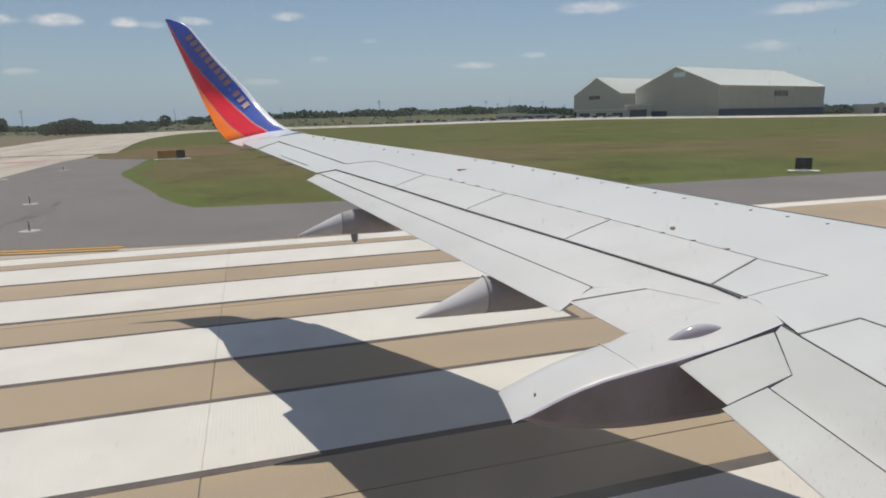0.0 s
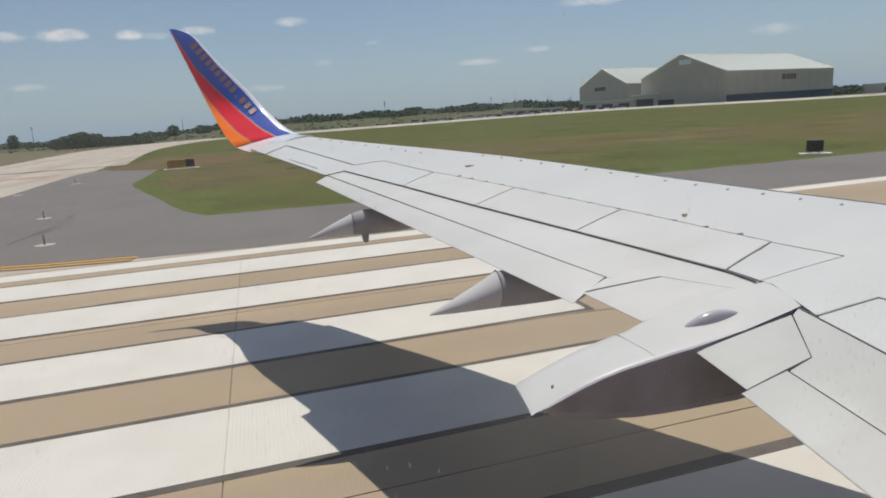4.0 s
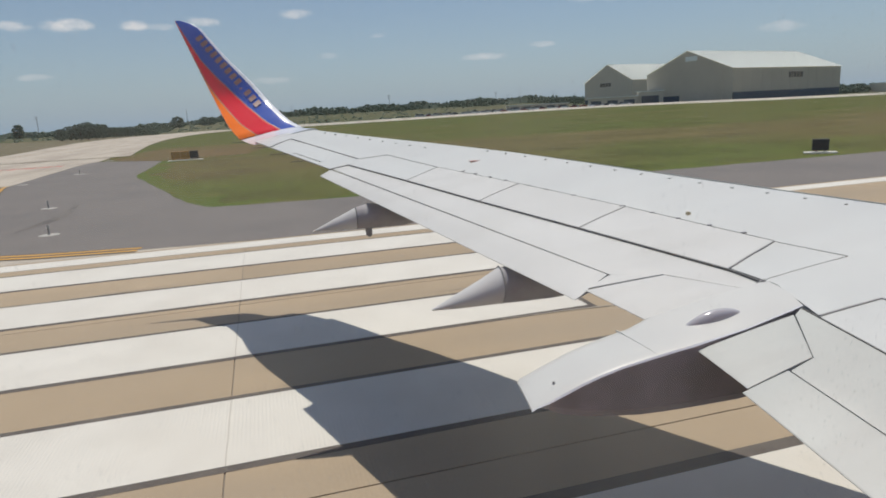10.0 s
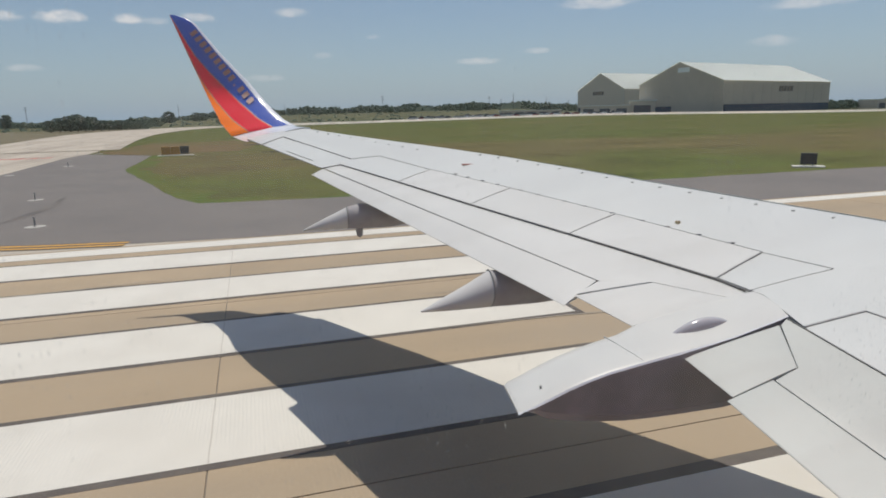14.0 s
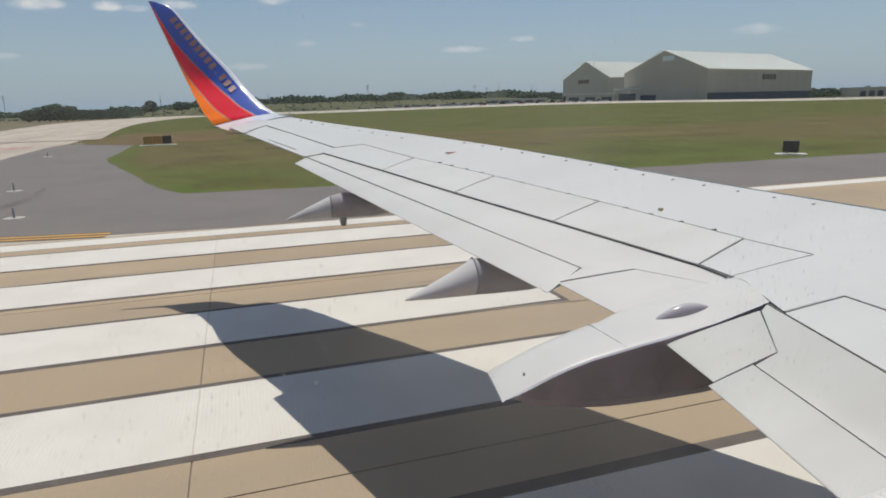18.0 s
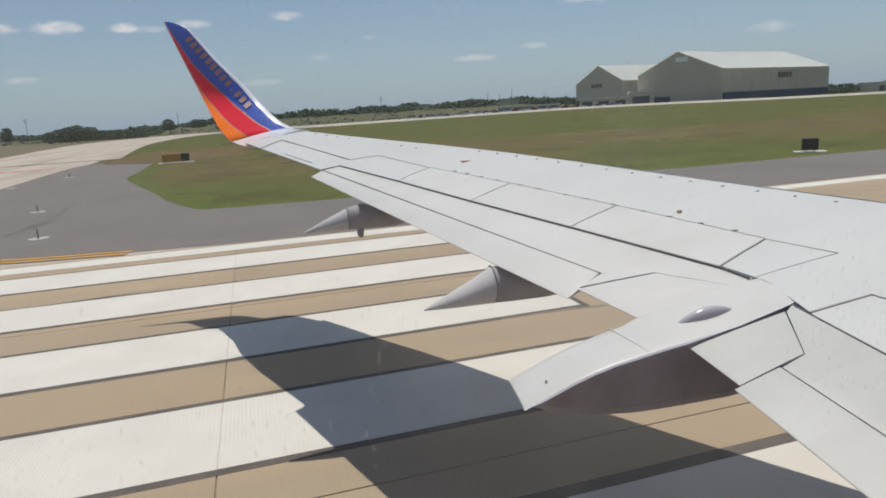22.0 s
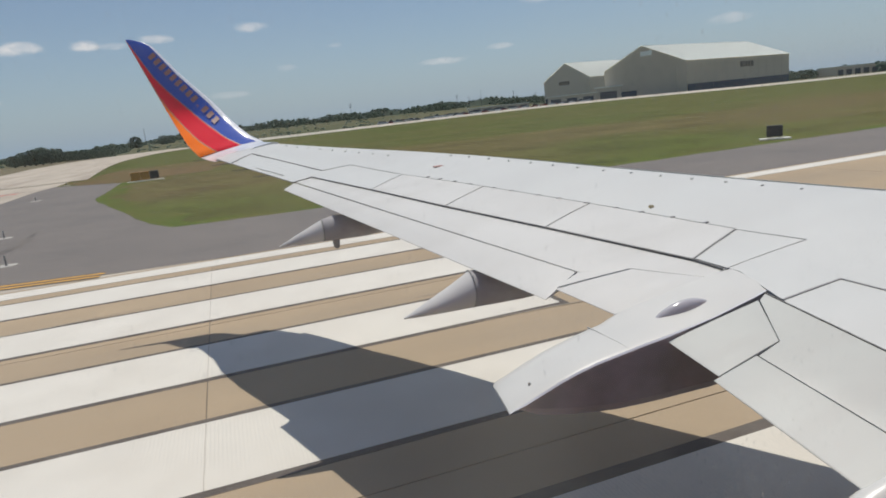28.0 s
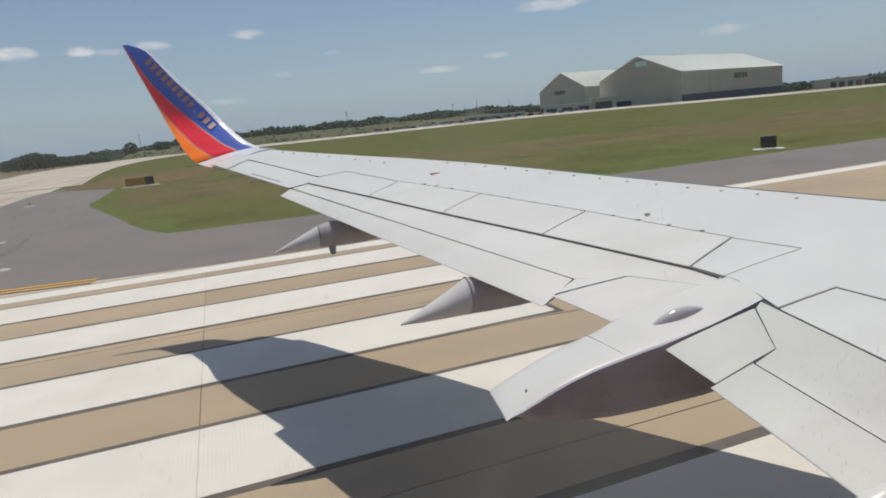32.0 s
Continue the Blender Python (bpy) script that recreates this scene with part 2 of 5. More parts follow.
M_TAXI = mat("pale_concrete", (0.475, 0.415, 0.335), 0.85, vary=0.10, scale=0.4, fine=20, dark=(0.30, 0.25, 0.20), dark_scale=0.16, dark_amount=0.7, drag=(1.8, 0.35, 1))
M_VERGE = mat("bare_brown_verge", (0.175, 0.15, 0.10), 0.95, vary=0.25, scale=0.1, fine=1.5, dark=(0.12, 0.115, 0.06), dark_scale=0.04, dark_amount=0.7, spec=0.1)
M_ASPHALT = mat("grey_asphalt", (0.168, 0.15, 0.136), 0.9, vary=0.12, scale=0.6, fine=30, bump=0.003, dark=(0.12, 0.11, 0.105), dark_scale=0.2, dark_amount=0.5)
M_PAINT = mat("white_runway_paint", (0.665, 0.635, 0.565), 0.75, vary=0.06, scale=1.5, fine=30, dark=(0.56, 0.52, 0.45), dark_scale=0.7, dark_amount=0.4, groove=0.10)
M_BLACK = mat("black_border_paint", (0.115, 0.10, 0.09), 0.85, vary=0.2, dark=(0.16, 0.14, 0.12), dark_scale=1.5, dark_amount=0.5, spec=0.1)
M_YELLOW = mat("yellow_taxi_paint", (0.62, 0.33, 0.05), 0.75, vary=0.1)
M_SEAL = mat("joint_sealant", (0.18, 0.15, 0.12), 0.9, vary=0.2)
M_GRASS = mat("dry_mown_grass", (0.082, 0.098, 0.024), 0.95, vary=0.5, scale=0.16, fine=1.6, dark=(0.15, 0.112, 0.048), dark_scale=0.055, dark_amount=0.6, spec=0.1, drag=(0.45, 1.3, 1), band=(44, 84, 0.6, (0.135, 0.10, 0.048)))
M_HANGAR = mat("beige_hangar_cladding", (0.64, 0.57, 0.455), 0.7, vary=0.05, scale=0.2, fine=2)
M_HANGAR_DARK = mat("olive_hangar_cladding", (0.575, 0.505, 0.395), 0.7, vary=0.06, scale=0.15, fine=1.5, dark=(0.49, 0.435, 0.34), dark_scale=0.08, dark_amount=0.5)
M_ROOF = mat("white_metal_roof", (0.86, 0.89, 0.84), 0.5, vary=0.04, scale=0.1, fine=1)
M_HDARK = mat("dark_blue_lower_wall", (0.04, 0.07, 0.105), 0.6, vary=0.1, scale=0.2, fine=1)
M_SIGNBLOCK = mat("dull_brown_sign_letters", (0.21, 0.18, 0.15), 0.7, vary=0.15)
M_BROWN = mat("dry_brown_field", (0.125, 0.12, 0.07), 0.95, vary=0.3, scale=0.05, fine=0.6, dark=(0.075, 0.092, 0.04), dark_scale=0.02, dark_amount=0.85, spec=0.1, drag=(0.4, 1.6, 1))
M_SKIN = mat("blue_fuselage_paint", (0.05, 0.07, 0.25), 0.35, vary=0.05)
M_BELLYRED = mat("red_orange_belly_paint", (0.60, 0.13, 0.045), 0.35, vary=0.05)
M_CABIN = mat("dark_cabin_lining", (0.10, 0.10, 0.10), 0.8)
M_CAR_WHITE = mat("white_car_paint", (0.85, 0.85, 0.85), 0.25, vary=0.03)
M_CAR_SILVER = mat("silver_car_paint", (0.68, 0.69, 0.70), 0.25, metal=0.15, vary=0.03)
M_CAR_DARK = mat("dark_car_paint", (0.07, 0.08, 0.10), 0.3, vary=0.05)
M_CAR_RED = mat("red_car_paint", (0.3, 0.05, 0.04), 0.3, vary=0.05)
M_GLASS = mat("dark_car_glass", (0.06, 0.065, 0.07), 0.3, vary=0.05, spec=0.25)
M_RUBBER = mat("black_rubber", (0.02, 0.02, 0.02), 0.85, vary=0.2)
M_SIGNBLACK = mat("black_sign_face", (0.018, 0.018, 0.02), 0.5, vary=0.1)
M_SIGNYELLOW = mat("yellow_brown_sign_face", (0.38, 0.19, 0.025), 0.5, vary=0.1)
M_PAD = mat("white_concrete_pad", (0.62, 0.60, 0.55), 0.85, vary=0.1)
M_STEEL = mat("grey_steel", (0.22, 0.22, 0.22), 0.5, metal=0.6, vary=0.1)
M_BARK = mat("bark", (0.10, 0.08, 0.06), 0.9, vary=0.25)
M_REDPAINT = mat("red_ground_paint", (0.52, 0.13, 0.11), 0.85, vary=0.15, dark=(0.52, 0.46, 0.38), dark_scale=1.2, dark_amount=0.6)
M_TYRE = mat("tyre_mark_on_asphalt", (0.11, 0.097, 0.088), 0.9, vary=0.2, dark=(0.17, 0.15, 0.132), dark_scale=0.8, dark_amount=0.8)
M_SKID = mat("rubber_streak", (0.28, 0.245, 0.195), 0.9, vary=0.15, dark=(0.40, 0.345, 0.27), dark_scale=0.5, dark_amount=0.7)
M_TREE = mat("tree_foliage", (0.135, 0.175, 0.14), 0.95, vary=0.3, scale=0.08, fine=0.7, spec=0.1)


def let_light_through(m, share, tint):
    """Leaves pass part of the light that falls on them."""
    nt = m.node_tree
    N, L = nt.nodes, nt.links
    out, leaf, through_, mix = N["Material Output"], N["Principled BSDF"], N.new("ShaderNodeBsdfTranslucent"), N.new("ShaderNodeMixShader")
    through_.inputs["Color"].default_value = (*tint, 1)
    mix.inputs["Fac"].default_value = share
    L.new(leaf.outputs[0], mix.inputs[1])
    L.new(through_.outputs[0], mix.inputs[2])
    L.new(mix.outputs[0], out.inputs["Surface"])


let_light_through(M_TREE, 0.55, (0.30, 0.37, 0.32))
M_PAINTJOINT = mat("joint_under_paint", (0.47, 0.43, 0.37), 0.85, vary=0.15)
M_SEAM = mat("grey_panel_seam", (0.30, 0.30, 0.29), 0.7, vary=0.25, scale=6, fine=30)
M_FAINT = mat("faint_joint", (0.60, 0.60, 0.58), 0.5, vary=0.1)
M_BLISTER = mat("grey_violet_gloss", (0.47, 0.455, 0.48), 0.16, vary=0.06, spec=0.6)
M_WHITEGLOSS = mat("white_gloss_edge", (0.80, 0.81, 0.84), 0.13, vary=0.03, spec=1.0)
M_FARCONC = mat("bleached_concrete", (0.74, 0.70, 0.62), 0.85, vary=0.08, scale=0.1, fine=2)
M_LUSH = mat("green_edge_grass", (0.088, 0.118, 0.024), 0.95, vary=0.35, scale=0.5, fine=5, dark=(0.12, 0.11, 0.036), dark_scale=0.25, dark_amount=0.9, spec=0.1)
M_PARCHED = mat("parched_reddish_grass", (0.15, 0.102, 0.052), 0.95, vary=0.35, scale=0.3, fine=3, dark=(0.10, 0.10, 0.03), dark_scale=0.16, dark_amount=0.7, spec=0.1, drag=(0.5, 1.2, 1))
M_BAY = mat("open_bay", (0.13, 0.14, 0.15), 0.7, vary=0.15)
# lower shell of the large fairing: shade and dark reflection put into the colour
M_UNDERSHADE = mat("dull_violet_grey_paint", (0.24, 0.205, 0.23), 0.3, vary=0.12, scale=3, fine=14, dark=(0.14, 0.118, 0.128), dark_scale=4, dark_amount=0.5)
M_LIGHTPAD = mat("worn_light_pad", (0.42, 0.40, 0.36), 0.85, vary=0.15)


# ---- mesh helpers ----
def part(name, bm, material, parent=None, label="", smooth=False, sharp=38):
    me = bpy.data.meshes.new(name)
    bmesh.ops.recalc_face_normals(bm, faces=bm.faces)
    bm.to_mesh(me)
    bm.free()
    for one in material if isinstance(material, (list, tuple)) else [material]:
        me.materials.append(one)
    if smooth:
        me.shade_smooth()
        me.set_sharp_from_angle(angle=radians(sharp))
    ob = new(name, me)
    if parent is not None:
        ob.parent = parent
    if label:
        ob["label"] = label
    return ob


def thing(name, label, category, at=(0, 0, 0), group="", kind=""):
    ob = new(name)
    ob.location = at
    return tagged(ob, label, category, group, kind)


def box(bm, x0, x1, y0, y1, z0, z1):
    v = [bm.verts.new(p) for p in ((x0, y0, z0), (x1, y0, z0), (x1, y1, z0), (x0, y1, z0), (x0, y0, z1), (x1, y0, z1), (x1, y1, z1), (x0, y1, z1))]
    for f in ((0, 3, 2, 1), (4, 5, 6, 7), (0, 1, 5, 4), (1, 2, 6, 5), (2, 3, 7, 6), (3, 0, 4, 7)):
        bm.faces.new([v[i] for i in f])
    return v


def prism(bm, outline, z0, z1):
    """A flat slab with the given plan outline."""
    lo = [bm.verts.new((x, y, z0)) for x, y in outline]
    hi = [bm.verts.new((x, y, z1)) for x, y in outline]
    bm.faces.new(hi)
    bm.faces.new(lo[::-1])
    for i in range(len(lo)):
        j = (i + 1) % len(lo)
        bm.faces.new((lo[i], lo[j], hi[j], hi[i]))


def rings(bm, loops, cap=True, mats=None):
    """A skin through closed loops of equal length; mats gives the material of each strip round the loop."""
    vs = [[bm.verts.new(p) for p in lp] for lp in loops]
    n = len(vs[0])
    for a, b in zip(vs, vs[1:]):
        for i in range(n):
            f = bm.faces.new((a[i], a[(i + 1) % n], b[(i + 1) % n], b[i]))
            if mats:
                f.material_index = mats[i]
    if cap:
        bm.faces.new(vs[0][::-1])
        bm.faces.new(vs[-1])
    return vs


# ---- the ground ----
def swell(x, y):
    """The field rises gently towards the hangars."""
    b = x / max(y, 1)
    s = min(max((y - 110) / 210, 0), 1)
    far = min(max((y - 350) / 400, 0), 1)
    side = min(max((b + 0.27) / 0.32, 0), 1) * min(max((0.62 - b) / 0.2, 0), 1)
    return 1.6 * s * s * (3 - 2 * s) * math.exp(-((b - 0.55) / 0.38) ** 2) + 7.0 * far * far * (3 - 2 * far) * side * side * (3 - 2 * side)


def make_ground():
    xs = [-4000, -1500, -700, -400, -250] + list(range(-240, 661, 20)) + [750, 900, 1300, 2200, 4000]
    ys = [-1500, -300, -60, 0, 30, 60, 90] + list(range(110, 521, 15)) + [560, 600, 650, 700, 760, 850, 1000, 1200, 2000, 4200]
    bm = bmesh.new()
    g = [[bm.verts.new((x, y, swell(x, y) - 0.03)) for x in xs] for y in ys]
    for r0, r1 in zip(g, g[1:]):
        for i in range(len(xs) - 1):
            bm.faces.new((r0[i], r0[i + 1], r1[i + 1], r1[i]))
    return tagged(part("ground", bm, M_GRASS, smooth=True), "mown airfield grass, green with brown dry patches", "grass", kind="structure")


make_ground()

RUN_L, RUN_R = 21.18, -24.54       # runway edges
JOINTS_Y = [RUN_L - 7.62 * i for i in range(7)]


def make_runway():
    run = thing("runway", "tan concrete runway of large slabs with dark joints", "runway", kind="structure")
    bm = bmesh.new()
    box(bm, -57.0, 227.4, RUN_R, RUN_L, -0.3, -0.02)
    part("joint_bed", bm, M_SEAL, run, "dark joint sealant")
    cell = bmesh.new()
    box(cell, 0.009, 7.891, 0.011, 7.609, -0.2, 0.0)
    me = bpy.data.meshes.new("slab")
    cell.to_mesh(me)
    cell.free()
    me.materials.append(M_CONCRETE)
    for i in range(-7, 29):
        for j in range(1, 7):
            ob = new("slab", me)
            ob.parent = run
            ob.location = (-2.15 + 7.9 * i, JOINTS_Y[j], 0.0)
    return run


make_runway()


def flat(name, outline, z, material, label, category, parent=None, thick=0.02):
    bm = bmesh.new()
    prism(bm, outline, z - thick, z)
    ob = part(name, bm, material, parent, label if parent is not None else "")
    return tagged(ob, label, category, kind="structure") if parent is None else ob


# grey asphalt shoulder with its fillet to the taxiway
def ragged_line(points, step=1.6, amp=0.12):
    out = []
    for (x0, y0), (x1, y1) in zip(points, points[1:]):
        n = max(1, int(math.hypot(x1 - x0, y1 - y0) / step))
        for i in range(n):
            t = i / n
            w = amp if i else 0.0
            out.append((x0 + (x1 - x0) * t + random.uniform(-w, w), y0 + (y1 - y0) * t + random.uniform(-w, w)))
    return out + [points[-1]]


GRASS_EDGE = [(240, 29.3), (56.8, 29.5), (8.8, 30.2), (0.8, 30.55), (-2.4, 30.9), (-3.95, 31.2), (-5.2, 34.0), (-8.2, 45), (-10.8, 54.5), (-11.3, 57), (-11.5, 62), (-12.2, 79)]
ISLAND = [(-20.8, 88), (-21.2, 80), (-19.8, 54), (-17.3, 44), (-14.5, 33), (-12.8, 27.2), (-12.2, 25.2), (-11.5, 23.9), (-10.6, 23.1), (-8.8, 22.6), (-5.2, 21.6), (-1.2, 21.2)]
flat("shoulder", [(240, 21.19)] + ragged_line(GRASS_EDGE) + ISLAND, -0.003, M_ASPHALT, "grey asphalt runway shoulder beside the grass", "asphalt")
flat("taxiway", [(-110, 21.19), (-0.6, 21.19), (-3.0, 23.5), (-9.2, 28), (-15.7, 50), (-19.7, 80), (-20.7, 88), (-21.4, 100), (-48.2, 100), (-58.2, 95), (-78.2, 80), (-110, 72)], -0.012, M_TAXI, "pale concrete taxiway beside the runway", "taxiway")


def taxiway_bend():
    """The taxiway's bend away to the far side of the field, laid on the rising ground."""
    bm = bmesh.new()
    near = curve_through([(-21.4, 99), (-24.2, 125), (-28.2, 170), (-30.2, 220), (-27.2, 290), (-19.2, 335), (-7.2, 352)])
    far = curve_through([(-49.2, 99), (-47.7, 126), (-53.2, 180), (-57.2, 230), (-56.2, 290), (-43.2, 350), (-17.2, 392)])
    prev = None
    for (x0, y0), (x1, y1) in zip(near, far):
        row = [bm.verts.new((x0 + (x1 - x0) * k / 4, y0 + (y1 - y0) * k / 4, swell(x0 + (x1 - x0) * k / 4, y0 + (y1 - y0) * k / 4) + 0.05 + 0.35 * k / 4 * min(1, (y0 - 99) / 100))) for k in range(5)]
        if prev:
            for k in range(4):
                bm.faces.new((prev[k], prev[k + 1], row[k + 1], row[k]))
        prev = row
    tagged(part("taxiway_bend", bm, M_TAXI, smooth=True), "pale concrete taxiway bending away over the field", "taxiway", kind="structure")


def ribbon(bm, line, width, z, side=0.0, taper=False):
    """A painted line along a plan polyline, moved sideways by side."""
    prev = None
    for i, (x, y) in enumerate(line):
        x0, y0 = line[max(i - 1, 0)]
        x1, y1 = line[min(i + 1, len(line) - 1)]
        d = Vector((x1 - x0, y1 - y0)).normalized()
        n = Vector((-d.y, d.x))
        w = width * (math.sin(math.pi * (i + 0.15) / (len(line) - 0.7)) if taper else 1.0)
        a, b = Vector((x, y)) + n * (side - w / 2), Vector((x, y)) + n * (side + w / 2)
        va, vb = bm.verts.new((a.x, a.y, z)), bm.verts.new((b.x, b.y, z))
        if prev:
            bm.faces.new((prev[0], va, vb, prev[1]))
        prev = (va, vb)


def curve_through(points, n=8):
    """Catmull-Rom through plan points."""
    p = [points[0]] + list(points) + [points[-1]]
    out = []
    for i in range(1, len(p) - 2):
        for k in range(n):
            t = k / n
            out.append(tuple(0.5 * (2 * p[i][j] + (p[i + 1][j] - p[i - 1][j]) * t + (2 * p[i - 1][j] - 5 * p[i][j] + 4 * p[i + 1][j] - p[i + 2][j]) * t * t
                + (3 * p[i][j] - p[i - 1][j] - 3 * p[i + 1][j] + p[i + 2][j]) * t ** 3) for j in (0, 1)))
    return out + [points[-1]]


taxiway_bend()
YELLOW_LINE = curve_through([(-20.1, 55.0), (-19.9, 53.4), (-17.4, 43.8), (-14.6, 32.8), (-12.95, 27.0), (-12.3, 25.0), (-11.6, 23.7), (-10.6, 22.95), (-8.7, 22.3), (-7.2, 21.98), (-5.4, 21.66)])
marking = thing("taxiway_edge_line", "double yellow taxiway edge line with dark borders", "taxiway marking", kind="structure")
bm = bmesh.new()
ribbon(bm, YELLOW_LINE, 0.86, 0.002)
part("border", bm, M_BLACK, marking, "dark painted border")
for off in (-0.205, 0.205):
    bm = bmesh.new()
    ribbon(bm, YELLOW_LINE, 0.19, 0.006, off)
    part("line", bm, M_YELLOW, marking)
# worn red hold marking across the taxiway, unreadable from here
red = thing("red_surface_marking", "worn red painted surface marking on pale concrete", "taxiway marking", kind="structure")
for i, (x, w) in enumerate([(-30.4, 1.2), (-28.8, 1.0), (-27.4, 1.5), (-25.6, 1.1), (-24.1, 0.8)]):
    bm = bmesh.new()
    box(bm, x, x + w, 81.2 + 0.1 * i, 83.4 + 0.1 * i, -0.012, -0.006)
    part("block", bm, M_REDPAINT, red)
bm = bmesh.new()
ribbon(bm, [(-63, 80.0), (-43, 81.5), (-23, 84.5), (-20, 85.5)], 0.35, -0.006)
part("line", bm, M_BLACK, red)

# runway edge stripe and threshold bars
def stripe(x0, x1, y0, y1, name="threshold_bar", border=0.13):
    bar = thing(name, "white painted runway threshold bar with a black border", "runway marking", ((x0 + x1) / 2, (y0 + y1) / 2, 0), "threshold bars", "structure")
    hx, hy = (x1 - x0) / 2, (y1 - y0) / 2
    bm = bmesh.new()
    box(bm, -hx - border, hx + border, -hy - border, hy + border, -0.003, 0.004)
    part("border", bm, M_BLACK, bar, "black painted border")
    bm = bmesh.new()
    box(bm, -hx, hx, -hy, hy, 0.0, 0.008)
    part("paint", bm, M_PAINT, bar)
    return bar


BAR_END = 4.30
edge = thing("edge_stripe", "white painted runway edge stripe", "runway marking", kind="structure")
bm = bmesh.new()
box(bm, -110, 240, 20.03, 20.95, -0.003, 0.008)
part("paint", bm, M_PAINT, edge)
for k in range(6):
    low = 17.47 - 3.525 * k - (0.17 if k > 3 else 0.0)
    stripe(BAR_END - 45.7, BAR_END, low, low + 1.8, border=0.19 if k > 3 else 0.13)

# hairline joints showing through the painted bars
for i in range(-4, 2):
    for k in range(6):
        x = -2.15 + 7.9 * i
        if x > BAR_END - 0.5:
            continue
        line = bmesh.new()
        y0 = 17.47 - 3.525 * k - (0.17 if k > 3 else 0.0)
        ribbon(line, [(x + 0.004 * math.sin(j * 2.1 + k), y0 + 1.8 * j / 6) for j in range(7)], 0.014, 0.0095)
        tagged(part("joint_crack", line, M_PAINTJOINT), "hairline slab joint showing through white paint", "joint", "paint joints", "structure")

# faint rubber streaks and repairs along the runway
rng = random.Random(21)
for i in range(16):
    streak = bmesh.new()
    x, y, ln = rng.uniform(-30, 40), rng.uniform(4.5, 19.0), rng.uniform(3, 14)
    ribbon(streak, [(x + ln * k / 6, y + 0.02 * ln * math.sin(k + i), ) for k in range(7)], rng.uniform(0.05, 0.14), 0.0105, taper=True)
    tagged(part("rubber_streak", streak, M_SKID), "faint dark tyre rubber streak on the runway", "tyre mark", "rubber streaks", "structure")

streak = bmesh.new()
ribbon(streak, curve_through([(-11.0, 27.8), (-10.75, 29.5), (-10.5, 31.9), (-10.6, 34.5), (-10.95, 38.0)]), 0.6, 0.003, taper=True)
tagged(part("rubber_streak", streak, M_TYRE), "dark tyre mark across grey asphalt", "tyre mark", "rubber streaks", "structure")

# far taxiway along the grass
def far_road():
    bm = bmesh.new()
    prev = None
    for i in range(44):
        x = -12 + i * 14.0
        y = 335 - 0.16 * x
        a, b = bm.verts.new((x, y, swell(x, y) + 0.02)), bm.verts.new((x + 2, y + 26, swell(x, y + 26) + 0.95))
        if prev:
            bm.faces.new((prev[0], a, b, prev[1]))
        prev = (a, b)
    bmesh.ops.solidify(bm, geom=bm.faces[:], thickness=0.25)
    tagged(part("far_taxiway", bm, M_FARCONC), "pale concrete taxiway strip beyond the grass", "taxiway", kind="structure")


far_road()

# lusher grass along the shoulder
bm = bmesh.new()
band = ragged_line(GRASS_EDGE, 1.2, 0.1)
inner = []
for i, (x, y) in enumerate(band):
    x0, y0 = band[max(i - 2, 0)]
    x1, y1 = band[min(i + 2, len(band) - 1)]
    d = Vector((x1 - x0, y1 - y0)).normalized()
    w = 1.5 + 0.9 * math.sin(i * 0.9) * math.sin(i * 0.37 + 1) + random.uniform(-0.3, 0.3)
    inner.append((x + d.y * w, y - d.x * w))
prev = None
for (x0, y0), (x1, y1) in zip(band, inner):
    row = (bm.verts.new((x0, y0, -0.012)), bm.verts.new((x1, y1, -0.012)))
    if prev:
        bm.faces.new((prev[0], row[0], row[1], prev[1]))
    prev = row
tagged(part("grass_edge", bm, M_LUSH), "greener uneven grass growing along the asphalt edge", "grass", kind="structure")

# parched corner of the grass between the shoulder and the taxiway
flat("parched_grass", ragged_line([(-19.6, 90), (-19.4, 108), (-18.0, 124), (-4.0, 124), (0.5, 106), (-2.8, 84), (-8.9, 79.5), (-12.8, 81), (-16.5, 84), (-19.6, 90)], 1.4, 0.35)[:-1], -0.02, M_PARCHED, "parched reddish brown grass beside the taxiway", "grass", thick=0.008)

# ---- the wing ----
CY, CC = (-1.7, 3.4, 12.87), (7.14, 3.57, 1.2)


def x_le(y):
    return 7.47 - 0.523 * y


def chord(y):
    return float(np.interp(y, CY, CC))


def top(x, y):
    """Height of the wing's upper surface."""
    c = chord(y)
    u = (x_le(y) - x) / c
    crest = 0.062 * math.exp(-(((y - 8.1) / 2.2) ** 2)) * max(0.0, 1 - u / 0.42) ** 2
    return 2.356 + 0.098 * y - c * (0.03 * u + 0.135 * u * u) + crest


wing = thing("aircraft_wing", "light grey airliner wing with flaps, spoilers and a painted winglet", "aircraft wing")


